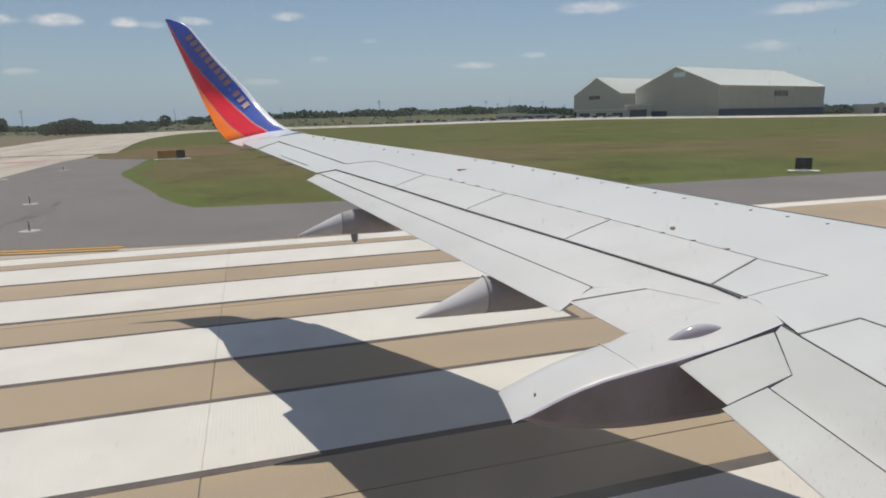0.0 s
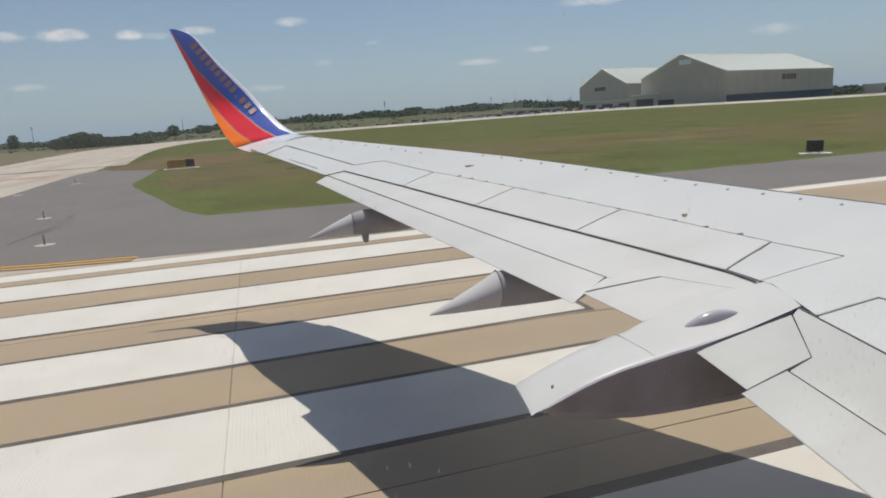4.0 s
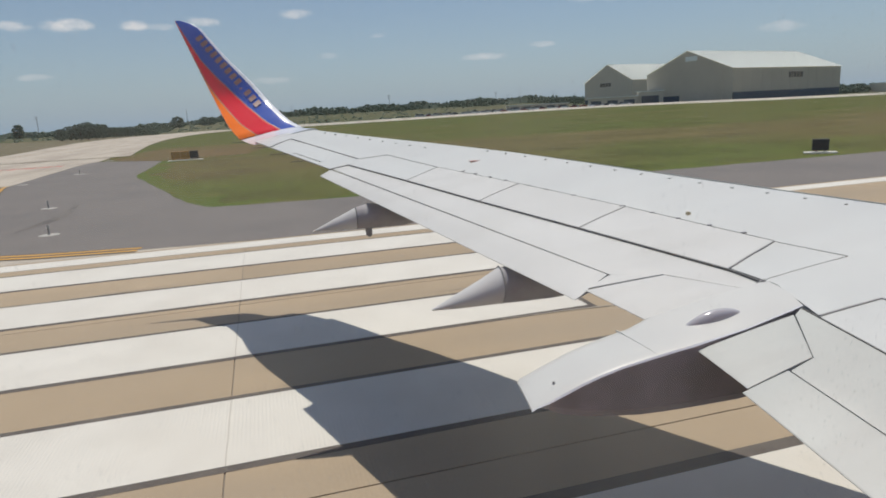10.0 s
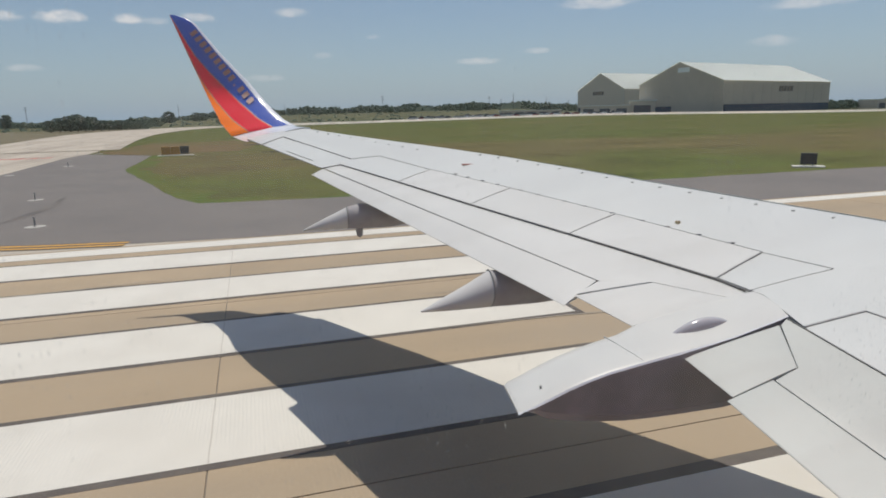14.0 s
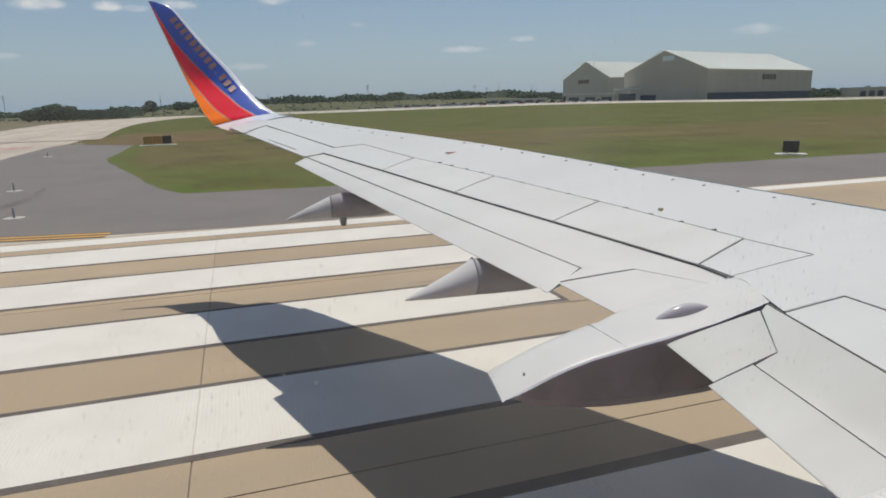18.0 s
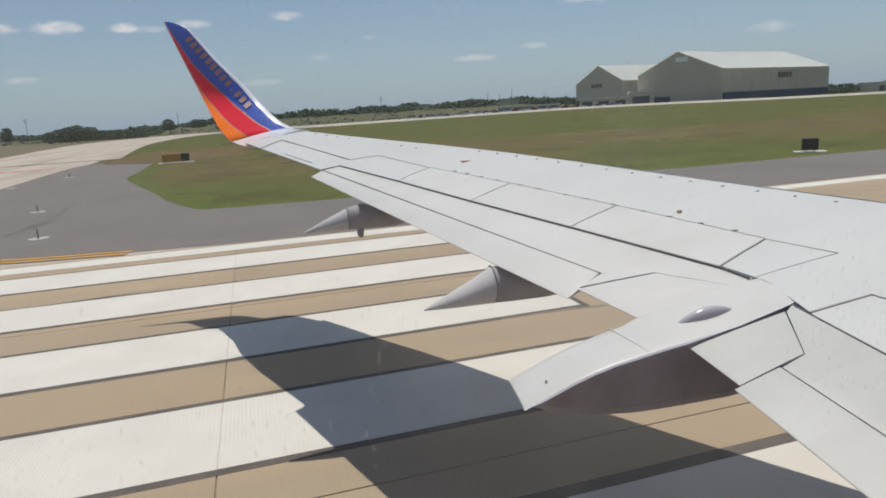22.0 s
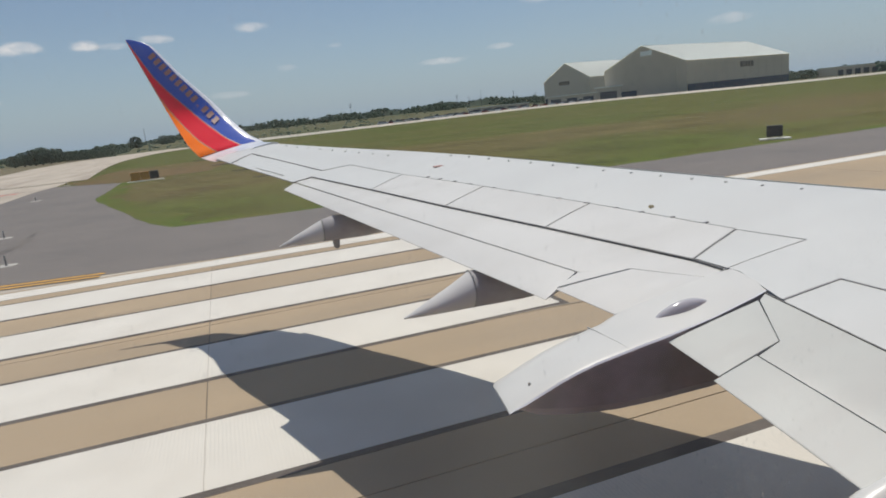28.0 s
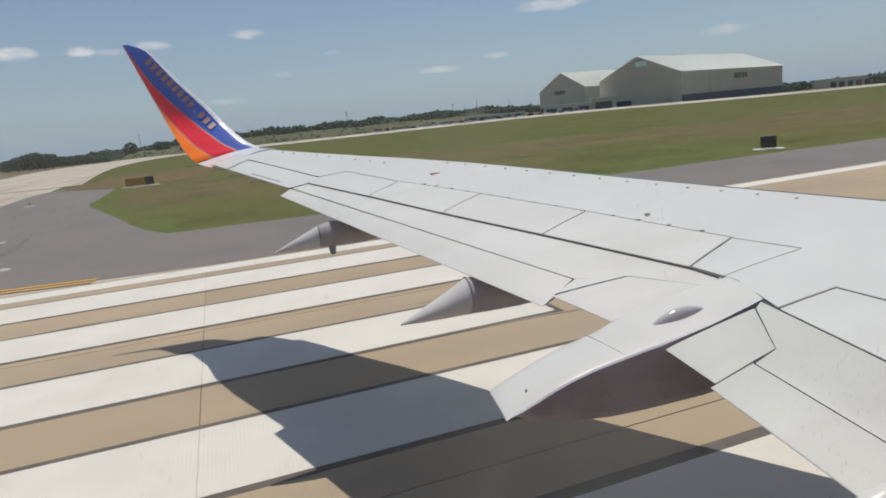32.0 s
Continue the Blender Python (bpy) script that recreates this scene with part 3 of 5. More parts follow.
def panel(name, corners, material=M_WING, lift=0.0, thick=0.03, nu=10, nv=4, label="", fall=0.0, outer=None, inner=None):
    """A shaped panel over the wing: corners (x, y) outboard-front, inboard-front, inboard-rear, outboard-rear."""
    bm = bmesh.new()
    a, b, c, d = [Vector(p) for p in corners]

    def along(line, t):
        f = t * (len(line) - 1)
        i = min(int(f), len(line) - 2)
        return Vector(line[i]).lerp(Vector(line[i + 1]), f - i)

    # narrow rounded rims all round, the face between them even
    us = [0.0, 0.004] + [i / nu for i in range(1, nu)] + [0.996, 1.0]
    vs = [0.0, 0.02] + [j / nv for j in range(1, nv)] + [0.98, 1.0]
    nu, nv = len(us) - 1, len(vs) - 1
    grid = [[], []]
    for j, v in enumerate(vs):
        for k in (0, 1):
            row = []
            for i, u in enumerate(us):
                p0 = along(outer, v) if outer else a.lerp(d, v)
                p1 = along(inner, v) if inner else b.lerp(c, v)
                p = p0.lerp(p1, u)
                edge_drop = 0.002 if (i in (0, nu) or j in (0, nv)) else 0.0
                z = top(p.x, p.y) + lift - fall * v ** 2 - (edge_drop if k == 0 else thick * (1 - 0.93 * v))
                row.append(bm.verts.new((p.x, p.y, z)))
            grid[k].append(row)
    for k in (0, 1):
        for j in range(nv):
            for i in range(nu):
                bm.faces.new((grid[k][j][i], grid[k][j][i + 1], grid[k][j + 1][i + 1], grid[k][j + 1][i]))
    for j in range(nv):
        for i in (0, nu):
            bm.faces.new((grid[0][j][i], grid[0][j + 1][i], grid[1][j + 1][i], grid[1][j][i]))
    for i in range(nu):
        for j in (0, nv):
            bm.faces.new((grid[0][j][i], grid[0][j][i + 1], grid[1][j][i + 1], grid[1][j][i]))
    return part(name, bm, material, wing, label, smooth=True, sharp=12)


def x_rear(y):
    """Where the fixed wing ends: at the flap cove, and at the trailing edge out at the aileron."""
    return float(np.interp(y, (-1.7, 3.16, 3.6, 9.22, 9.26, 12.6), (3.315, 3.31, 3.42, 1.19, 0.955, -0.165)))


def wing_box():
    bm = bmesh.new()
    loops = []
    for y in [-1.5, -0.5, 0.5, 1.5, 2.3, 3.0, 3.5, 4.0, 5, 6, 7, 8, 9.0, 9.22, 9.26, 10, 11, 11.8, 12.3]:
        c, le, xr = chord(y), x_le(y), x_rear(y)
        upper, lower = [], []
        n = 16
        for i in range(n + 1):
            f = (i / n) ** 1.6
            x = le + (xr - le) * f
            u = (le - x) / c
            nose = 0.022 * c * max(0.0, 1 - u / 0.05) ** 2
            upper.append((x, y, top(x, y) - nose))
            depth = c * (0.215 * math.sqrt(max(u, 0)) - 0.175 * u - 0.02 * u * u) * (1.0 if y < 9.24 else max(0.12, 1 - 0.9 * f))
            lower.append((x, y, top(x, y) - nose - max(depth, 0.012 if i else 0.0)))
        loops.append(upper + lower[:0:-1])
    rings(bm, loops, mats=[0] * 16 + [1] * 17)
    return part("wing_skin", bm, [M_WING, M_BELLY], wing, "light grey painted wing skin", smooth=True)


wing_box()


def make_slat():
    """The drooped leading edge slat, ahead of and below the wing's nose."""
    bm = bmesh.new()
    loops = []
    for y in [1.2, 2, 3, 4, 5, 6, 7, 8, 9, 10, 11, 11.8, 12.22]:
        k = 0.62 + 0.38 * min(1.0, chord(y) / 3.5)
        k *= (1.0 if y < 12 else 0.86) * float(np.interp(y, (6.5, 8.0, 9.5), (0.78, 0.82, 1.0)))
        le, z = x_le(y), top(x_le(y) - 0.1, y)
        loops.append([(le + k * dx, y, z + k * dz) for dx, dz in ((-0.02, -0.02), (0.2, -0.075), (0.48, -0.17), (0.70, -0.29), (0.76, -0.38), (0.70, -0.42), (0.3, -0.32), (-0.05, -0.13))])
    rings(bm, loops)
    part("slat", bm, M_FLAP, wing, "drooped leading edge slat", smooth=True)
    # unseen filler between the slat's end and the winglet's root, rounding the tip's shadow
    bm = bmesh.new()
    loops = []
    for y, k in ((12.24, 0.56), (12.5, 0.44), (12.75, 0.36), (12.88, 0.28)):
        le, z = x_le(y), top(x_le(12.5) - 0.1, 12.4)
        loops.append([(le + k * dx, y, z + k * dz) for dx, dz in ((-0.9, -0.17), (0.2, -0.075), (0.48, -0.17), (0.70, -0.29), (0.76, -0.38), (0.70, -0.42), (0.3, -0.32), (-0.9, -0.24))])
    rings(bm, loops)
    return part("tip_fairing", bm, M_FLAP, wing, "unseen filler rounding out the wing tip's shadow", smooth=True)


make_slat()


def lerp2(a, b, t):
    return (a[0] + (b[0] - a[0]) * t, a[1] + (b[1] - a[1]) * t)


# spoilers stand just proud of the box, in a row
SPO_H = [(2.216, 8.01), (2.79, 6.68), (3.33, 5.345), (3.835, 4.0)]
SPO_G = [(1.751, 7.83), (2.249, 6.507), (2.764, 5.204), (3.287, 3.851)]
for a, b, c, d in zip(SPO_H, SPO_H[1:], SPO_G[1:], SPO_G):
    i0, i1 = lerp2(a, b, 0.006), lerp2(a, b, 0.994)
    panel("spoiler", [i0, i1, lerp2(d, c, 0.994), lerp2(d, c, 0.006)], M_SPOILER, 0.007, 0.025)

# dark sheets behind the spoilers, under the flaps, painting gap shade, stopping light leaks
panel("flap_cove", [(1.5, 9.15), (3.45, 3.6), (2.6, 3.75), (0.95, 9.0)], M_GAP, -0.075, 0.02, nu=14, label="dark sheet standing in for the flap gaps' shade")
panel("flap_cove", [(3.4, 3.3), (3.5, 0.2), (2.62, 0.2), (2.7, 3.2)], M_GAP, -0.075, 0.02, label="dark sheet standing in for the flap gaps' shade")
# outboard flap: fore segment and aft segment, with the dark gap between
panel("fore_flap", [(1.215, 9.27), (3.36, 3.60), (2.585, 4.33), (0.975, 9.27)], M_SPOILER, -0.006, 0.10, nu=16, nv=6, inner=[(3.36, 3.60), (3.195, 3.605), (2.893, 4.078), (2.575, 4.335)])
panel("flap_end_plate", [(2.565, 4.335), (2.885, 4.085), (2.345, 4.277), (2.335, 4.275)], M_SPOILER, -0.004, 0.05)
panel("aft_flap", [(0.961, 9.27), (2.562, 4.365), (2.2, 4.217), (0.79, 9.16)], M_SPOILER, -0.012, 0.07, nu=16)
# short flap beside the large fairing
panel("middle_flap", [(2.883, 4.063), (3.19, 3.59), (2.46, 3.69), (2.315, 4.262)], M_SPOILER, -0.001, 0.08)
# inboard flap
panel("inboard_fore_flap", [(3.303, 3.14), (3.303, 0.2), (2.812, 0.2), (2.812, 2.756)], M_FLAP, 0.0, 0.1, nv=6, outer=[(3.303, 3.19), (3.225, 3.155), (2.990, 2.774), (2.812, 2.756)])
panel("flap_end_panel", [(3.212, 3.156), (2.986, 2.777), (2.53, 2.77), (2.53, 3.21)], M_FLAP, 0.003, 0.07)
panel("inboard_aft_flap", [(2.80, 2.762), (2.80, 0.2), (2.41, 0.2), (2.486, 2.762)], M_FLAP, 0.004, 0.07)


def loft_body(name, stations, material, label="", n=24, square=2.6):
    """A fairing along x: stations (x, y, half width, z low, z high)."""
    bm = bmesh.new()
    loops = []
    for x, y, w, z0, z1 in stations:
        lp = []
        for i in range(n):
            a = 2 * math.pi * i / n
            cx, sx = math.cos(a), math.sin(a)
            lp.append((x, y + w * math.copysign(abs(cx) ** (2 / square), cx), (z0 + z1) / 2 + (z1 - z0) / 2 * math.copysign(abs(sx) ** (2 / square), sx)))
        loops.append(lp)
    rings(bm, loops)
    return part(name, bm, material, wing, label, smooth=True)


def canoe():
    """The large fairing: a flat, slightly tilted top, upright sides and a rounded keel."""
    bm = bmesh.new()
    loops = []
    for x, zr, zl, zb, yl in ((1.385, 1.99, 1.975, 1.965, 3.66), (1.41, 2.003, 1.99, 1.945, 3.69), (1.5, 2.03, 2.025, 1.905, 3.70), (1.6, 2.066, 2.055, 1.88, 3.71), (1.72, 2.107, 2.085, 1.85, 3.712), (1.85, 2.143, 2.118, 1.822, 3.715), (2.0, 2.174, 2.152, 1.797, 3.718), (2.15, 2.193, 2.185, 1.775, 3.72),
            (2.34, 2.217, top(2.34, 3.7) - 0.01, 1.762, 3.72), (2.5, 2.234, top(2.5, 3.7) + 0.004, 1.755, 3.72), (2.9, top(2.9, 3.2) + 0.006, top(2.9, 3.66) + 0.003, 1.745, 3.68), (3.25, top(3.25, 3.2) + 0.002, top(3.25, 3.62) + 0.001, 1.77, 3.64), (3.6, top(3.6, 3.26) - 0.02, top(3.6, 3.56) - 0.02, 1.9, 3.58)):
        yr = 3.205 if x < 3.3 else 3.25
        tilt = (zl - zr) / (yl - yr)
        ring = []
        thin = min(1.0, (x - 1.385) / 0.16)
        for y, dz in ((yr + 0.16, 0.0), (yr + 0.06, 0.03), (yr + 0.02, 0.09)):
            ring.append((x, y, zr + (min(zb + dz, zr - 0.03) - zr) * thin - 0.012))
        drop = 0.014 if x < 2.6 else 0.003
        ring += [(x, yr, zr - 0.004 - drop * thin), (x, yr + 0.008, zr - 0.002 - drop * 0.28 * thin), (x, yr + 0.03, zr + 0.002)]
        for f in (0.25, 0.5, 0.75):
            ring.append((x, yr + (yl - yr) * f, zr + tilt * (yl - yr) * f + 0.006))
        ring += [(x, yl - 0.05, zl), (x, yl - 0.012, zl - 0.004 - 0.016 * thin), (x, yl, zl - 0.008 - 0.042 * thin), (x, yl - 0.02, zl - 0.01 + (min(zb + 0.09, zl - 0.06) - zl) * thin), (x, yl - 0.12, zl - 0.012 + (min(zb, zl - 0.07) - zl) * thin)]
        skew = 0.2 * max(0.0, min(1.0, (1.9 - x) / 0.4))
        loops.append([(px + skew * (py - yr), py, pz) for px, py, pz in ring])
    # 1: shade painted into sides and keel; 2: whiter gloss edge for a highlight
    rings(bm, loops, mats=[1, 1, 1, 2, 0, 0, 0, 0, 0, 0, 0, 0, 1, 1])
    return part("flap_track_fairing", bm, [M_CANOE, M_UNDERSHADE, M_WHITEGLOSS], wing, "large canoe-shaped flap track fairing, shade painted into its underside", smooth=True, sharp=24)


canoe()


def tail_cone(owner, stations):
    """The moving tail of a smaller fairing, paler than the body it hangs on."""
    cone = loft_body("tail_cone", stations, M_FAIRING, "pale grey tail cone", square=1.75)
    cone.parent = owner


# bodies ahead of the joint carry the flap's shade in their paint
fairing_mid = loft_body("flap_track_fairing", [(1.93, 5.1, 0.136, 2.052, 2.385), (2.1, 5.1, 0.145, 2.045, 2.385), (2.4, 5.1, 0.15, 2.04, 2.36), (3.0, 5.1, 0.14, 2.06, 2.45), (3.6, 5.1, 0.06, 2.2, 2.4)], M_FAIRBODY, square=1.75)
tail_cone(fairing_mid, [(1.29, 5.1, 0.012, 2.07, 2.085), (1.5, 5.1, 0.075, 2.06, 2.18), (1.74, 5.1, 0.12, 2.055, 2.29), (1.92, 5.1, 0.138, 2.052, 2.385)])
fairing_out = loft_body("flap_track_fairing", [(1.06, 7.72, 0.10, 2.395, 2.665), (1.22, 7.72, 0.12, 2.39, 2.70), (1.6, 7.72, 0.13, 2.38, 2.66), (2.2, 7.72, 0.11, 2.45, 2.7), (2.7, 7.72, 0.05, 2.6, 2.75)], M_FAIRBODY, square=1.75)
tail_cone(fairing_out, [(0.52, 7.72, 0.012, 2.405, 2.42), (0.75, 7.72, 0.06, 2.40, 2.53), (1.05, 7.72, 0.10, 2.395, 2.66)])
# added body standing in for the window rim, its tail past the trailing edge
loft_body("flap_track_fairing", [(1.62, 1.84, 0.01, 1.60, 1.63), (1.80, 1.825, 0.045, 1.55, 1.71), (2.0, 1.81, 0.075, 1.49, 1.785), (2.246, 1.80, 0.10, 1.44, 1.868), (2.46, 1.795, 0.105, 1.42, 1.955), (2.62, 1.79, 0.105, 1.42, 1.99), (2.95, 1.79, 0.10, 1.5, top(2.95, 1.79) + 0.003), (3.2, 1.79, 0.06, 1.6, top(3.2, 1.79) - 0.02)], M_CANOE, "narrow pale body standing in for the window rim", square=2.4)
# tear-shaped blister on the wing root side of the big fairing
BLISTER = []
for i in range(15):
    f = i / 14
    x = 2.565 + 0.445 * f
    r = (math.sin(math.pi * min(1.0, f ** 0.8)) ** 0.75 if 0 < i < 14 else 0.04) * (0.55 + 0.45 * f)
    base = 2.226 + 0.085 * f
    BLISTER.append((x, 3.435 - 0.06 * f, 0.056 * r + 0.002, base - 0.03 * r, base + 0.115 * r + 0.004))
loft_body("blister", BLISTER, M_BLISTER, "tear-shaped glossy blister fairing", square=2.0)


# winglet: lofted from the wing tip through a fillet up to the tip
def make_winglet():
    ZL, XL = (3.60, 3.73, 3.87, 4.09, 4.465, 5.007, 5.51, 5.59, 5.67, 5.74), (0.855, 0.656, 0.511, 0.324, 0.048, -0.421, -0.787, -0.852, -0.979, -1.19)
    ZT, XT = (3.45, 3.69, 3.96, 4.83, 5.74), (-0.33, -0.504, -0.62, -0.954, -1.29)
    ZB, WB = (3.45, 3.69, 3.95, 4.46, 4.99, 5.47, 5.69), (0.34, 0.36, 0.42, 0.60, 0.80, 0.90, 0.96)
    ZO, WO = (3.45, 3.69, 3.95, 4.46, 4.7, 5.69), (0.70, 0.75, 0.82, 0.95, 0.985, 0.985)
    st = []
    for y, tilt in ((12.2, 0.0), (12.4, 0.06), (12.55, 0.2), (12.66, 0.45)):
        d = (y - 12.2) / 0.46
        zl = 3.552 + 0.045 * d * d
        st.append((y, zl, zl - 0.205 + 0.05 * d, x_le(y) - 0.05 * d, -0.06 - 0.55 * (y - 12.2), tilt))
    for zl in (3.60, 3.63, 3.66, 3.695, 3.73, 3.765, 3.80, 3.835, 3.87, 3.92, 3.98, 4.09, 4.27, 4.46, 4.72, 4.99, 5.25, 5.51, 5.59, 5.67, 5.74):
        zt = 3.45 + (zl - 3.60) * (2.29 / 2.14)
        st.append((None, zl, zt, float(np.interp(zl, ZL, XL)), float(np.interp(zt, ZT, XT)), min(1.17, 0.75 + (zl - 3.6) * 2.2)))
    bm = bmesh.new()
    loops = []
    for y, zl, zt, le, te, tilt in st:
        zm = max(zl, 3.45)
        wb, wo = float(np.interp(zm, ZB, WB)), float(np.interp(zm, ZO, WO))
        ws = [0.0, 0.006, 0.02, 0.045, 0.08, 0.115, wb * 0.5, wb - 0.012, wb + 0.012, (wb + wo) / 2, wo - 0.012, wo + 0.01, 1.0]
        c = le - te
        n = Vector((0, -math.sin(tilt), math.cos(tilt)))
        inner, outer = [], []
        for q in ws:
            t = c * (0.06 * (2.2 * math.sqrt(q) * (1 - q) + 0.01) + 0.055 * (1 - math.exp(-q / 0.045)) * (1 - q))
            z = zl + (zt - zl) * q
            p = Vector((le - c * q, y if y is not None else 12.78 + 0.42 * (z - 3.45) - 0.15 * math.exp(-max(0.0, z - 3.56) / 0.13), z))
            inner.append(p + n * t * 0.5)
            outer.append(p - n * (t * 0.5 + 0.002))
        loops.append(inner + outer[::-1])
    strip = [1, 1, 1, 1, 1, 2, 2, 5, 3, 3, 5, 4]
    mats = strip + [0] + strip[::-1] + [1]
    vs = rings(bm, loops, mats=mats)
    k = len(loops[0])
    bm.faces.ensure_lookup_table()
    for s in range(3):
        for i in range(k):
            bm.faces[s * k + i].material_index = 1
    return part("winglet", bm, [M_WING, M_WHITEGLOSS, M_BLUE, M_RED, M_ORANGE, M_GOLD], wing, "tall winglet painted blue, red and orange", smooth=True)


winglet = make_winglet()

# ---- hangars ----
def hangar(name, label, corner, along, width, length, eave, ridge, wall):
    """A gabled hangar: the gable's left foot, the gable's direction, and sizes."""
    x, y = corner
    base = swell(x, y) - 0.3
    h = thing(name, label, "hangar", (x, y, base))
    d = Vector((math.cos(along), math.sin(along), 0))
    e = Vector((math.cos(along + math.pi / 2), math.sin(along + math.pi / 2), 0))
    bm = bmesh.new()
    def at(u, v, z):
        return tuple(d * u + e * v + Vector((0, 0, z)))
    pts = [(0, 0), (width, 0), (width, eave), (width / 2, ridge), (0, eave)]
    fr, bk = [bm.verts.new(at(u, 0, z)) for u, z in pts], [bm.verts.new(at(u, length, z)) for u, z in pts]
    bm.faces.new(fr)
    bm.faces.new(bk[::-1])
    for i in (0, 1, 4):
        j = (i + 1) % 5
        bm.faces.new((fr[i], bk[i], bk[j], fr[j]))
    part("shell", bm, wall, h)
    bm = bmesh.new()
    o = 0.8
    for (u0, z0), (u1, z1) in (((-o, eave - 0.2), (width / 2, ridge + 0.25)), ((width / 2, ridge + 0.25), (width + o, eave - 0.2))):
        v = [bm.verts.new(at(u, w, z)) for u, w, z in ((u0, -o, z0), (u1, -o, z1), (u1, length + o, z1), (u0, length + o, z0))]
        bm.faces.new(v)
    bmesh.ops.solidify(bm, geom=bm.faces[:], thickness=0.3)
    part("roof", bm, M_ROOF, h, "white sheet metal roof")
    return h


def far_h(x, y):
    return swell(x, y) - 0.05


def clad(h, d, e, width, length, eave, wall):
    """Dark lower band, doors and ribs of a hangar, as parts."""
    def at(u, v, z):
        return d * u + e * v + Vector((0, 0, z))

    def slab(name, u0, u1, v0, v1, z0, z1, material, label=""):
        bm = bmesh.new()
        vs = [bm.verts.new(at(u, v, z)) for u, v, z in ((u0, v0, z0), (u1, v0, z0), (u1, v1, z0), (u0, v1, z0), (u0, v0, z1), (u1, v0, z1), (u1, v1, z1), (u0, v1, z1))]
        for f in ((0, 3, 2, 1), (4, 5, 6, 7), (0, 1, 5, 4), (1, 2, 6, 5), (2, 3, 7, 6), (3, 0, 4, 7)):
            bm.faces.new([vs[i] for i in f])
        part(name, bm, material, h, label)

    slab("lower_band", width, width + 0.5, 1, length - 1, 0, 5.0, M_HDARK, "dark blue lower wall band")
    slab("lower_band", 1, width * 0.42, -0.5, 0, 0, 4.6, M_HDARK, "dark blue lower wall band")
    for k in range(1, 12):
        v = length * k / 12
        slab("rib", width, width + 0.1, v - 0.15, v + 0.15, 5.0, eave - 0.4, wall)
    for k in range(1, 7):
        u = width * k / 7
        slab("rib", u - 0.15, u + 0.15, -0.1, 0, 4.6, eave - 0.2, wall)
    slab("door", width * 0.42, width * 0.9, -0.3, 0, 0, eave * 0.8, wall, "tall sliding hangar door")
    return slab


def place_hangar(label, corner, along, width, length, eave, ridge, wall):
    h = hangar("hangar", label, corner, along, width, length, eave, ridge, wall)
    d = Vector((math.cos(along), math.sin(along), 0))
    e = Vector((-math.sin(along), math.cos(along), 0))
    return h, clad(h, d, e, width, length, eave, wall)


big, slab = place_hangar("large beige hangar with a white gabled roof and dark lower band", (264, 403), radians(-74.0), 66, 128, 19.9, 33.1, M_HANGAR_DARK)
# unreadable sign letters high on the long wall
for k, w in enumerate((2.6, 0.9, 2.4, 2.4, 2.8)):
    v = 62 + sum((2.6, 0.9, 2.4, 2.4, 2.8)[:k]) + 1.3 * k
    slab("sign_block", 66.1, 66.4, v, v + w, 13.0, 16.6, M_SIGNBLOCK, "dark sign letter block")
slab("gable_vent", 31.6, 40.6, -0.25, 0, 26.4, 29.4, M_ROOF, "pale louvred vent under the ridge")
small, slab2 = place_hangar("beige hangar with a white gabled roof behind the parked cars", (287.5, 536), radians(-76.0), 57, 110, 19.4, 33.6, M_HANGAR)
for k in range(4):
    slab2("sign_block", 20 + 3.4 * k, 22.6 + 3.4 * k, -0.4, 0, 15.0, 18.2, M_SIGNBLOCK, "dark sign letter block")


def low_building(x, y, along, width, depth, height, label, windows=6):
    b = thing("annex_building", label, "building", (x, y, far_h(x, y)))
    d, e = Vector((math.cos(along), math.sin(along), 0)), Vector((-math.sin(along), math.cos(along), 0))

    def cuboid(name, u0, u1, v0, v1, z0, z1, material, parent=b, label=""):
        bm = bmesh.new()
        vs = [bm.verts.new(d * u + e * v + Vector((0, 0, z))) for u, v, z in ((u0, v0, z0), (u1, v0, z0), (u1, v1, z0), (u0, v1, z0), (u0, v0, z1), (u1, v0, z1), (u1, v1, z1), (u0, v1, z1))]
        for f in ((0, 3, 2, 1), (4, 5, 6, 7), (0, 1, 5, 4), (1, 2, 6, 5), (2, 3, 7, 6), (3, 0, 4, 7)):
            bm.faces.new([vs[i] for i in f])
        return part(name, bm, material, parent, label)

    cuboid("wall", 0, width, 0, depth, 0, height, M_HANGAR)
    cuboid("roof", -0.6, width + 0.6, -0.6, depth + 0.6, height, height + 0.5, M_ROOF, label="pale flat roof")
    # dark slabs on the wall paint the shade below the roof
    for k in range(windows):
        u = width * (k + 0.5) / windows
        cuboid("window", u - width / windows * 0.32, u + width / windows * 0.32, -0.15, 0.1, height * 0.05, height * 0.66, M_BAY, label="dark slab in place of the shade in a bay")
    return b


low_building(224, 415, radians(-30), 34, 14, 5.6, "low beige annex with a pale flat roof beside the hangar", 3)
low_building(254, 400, radians(-40), 18, 12, 8.6, "low beige annex beside the large hangar", 1)
low_building(180, 455, radians(-10), 46, 10, 2.8, "long low shed with a pale roof behind parked cars", 5)
low_building(520, 430, radians(-20), 60, 30, 8, "long pale low building far beyond the grass", 8)


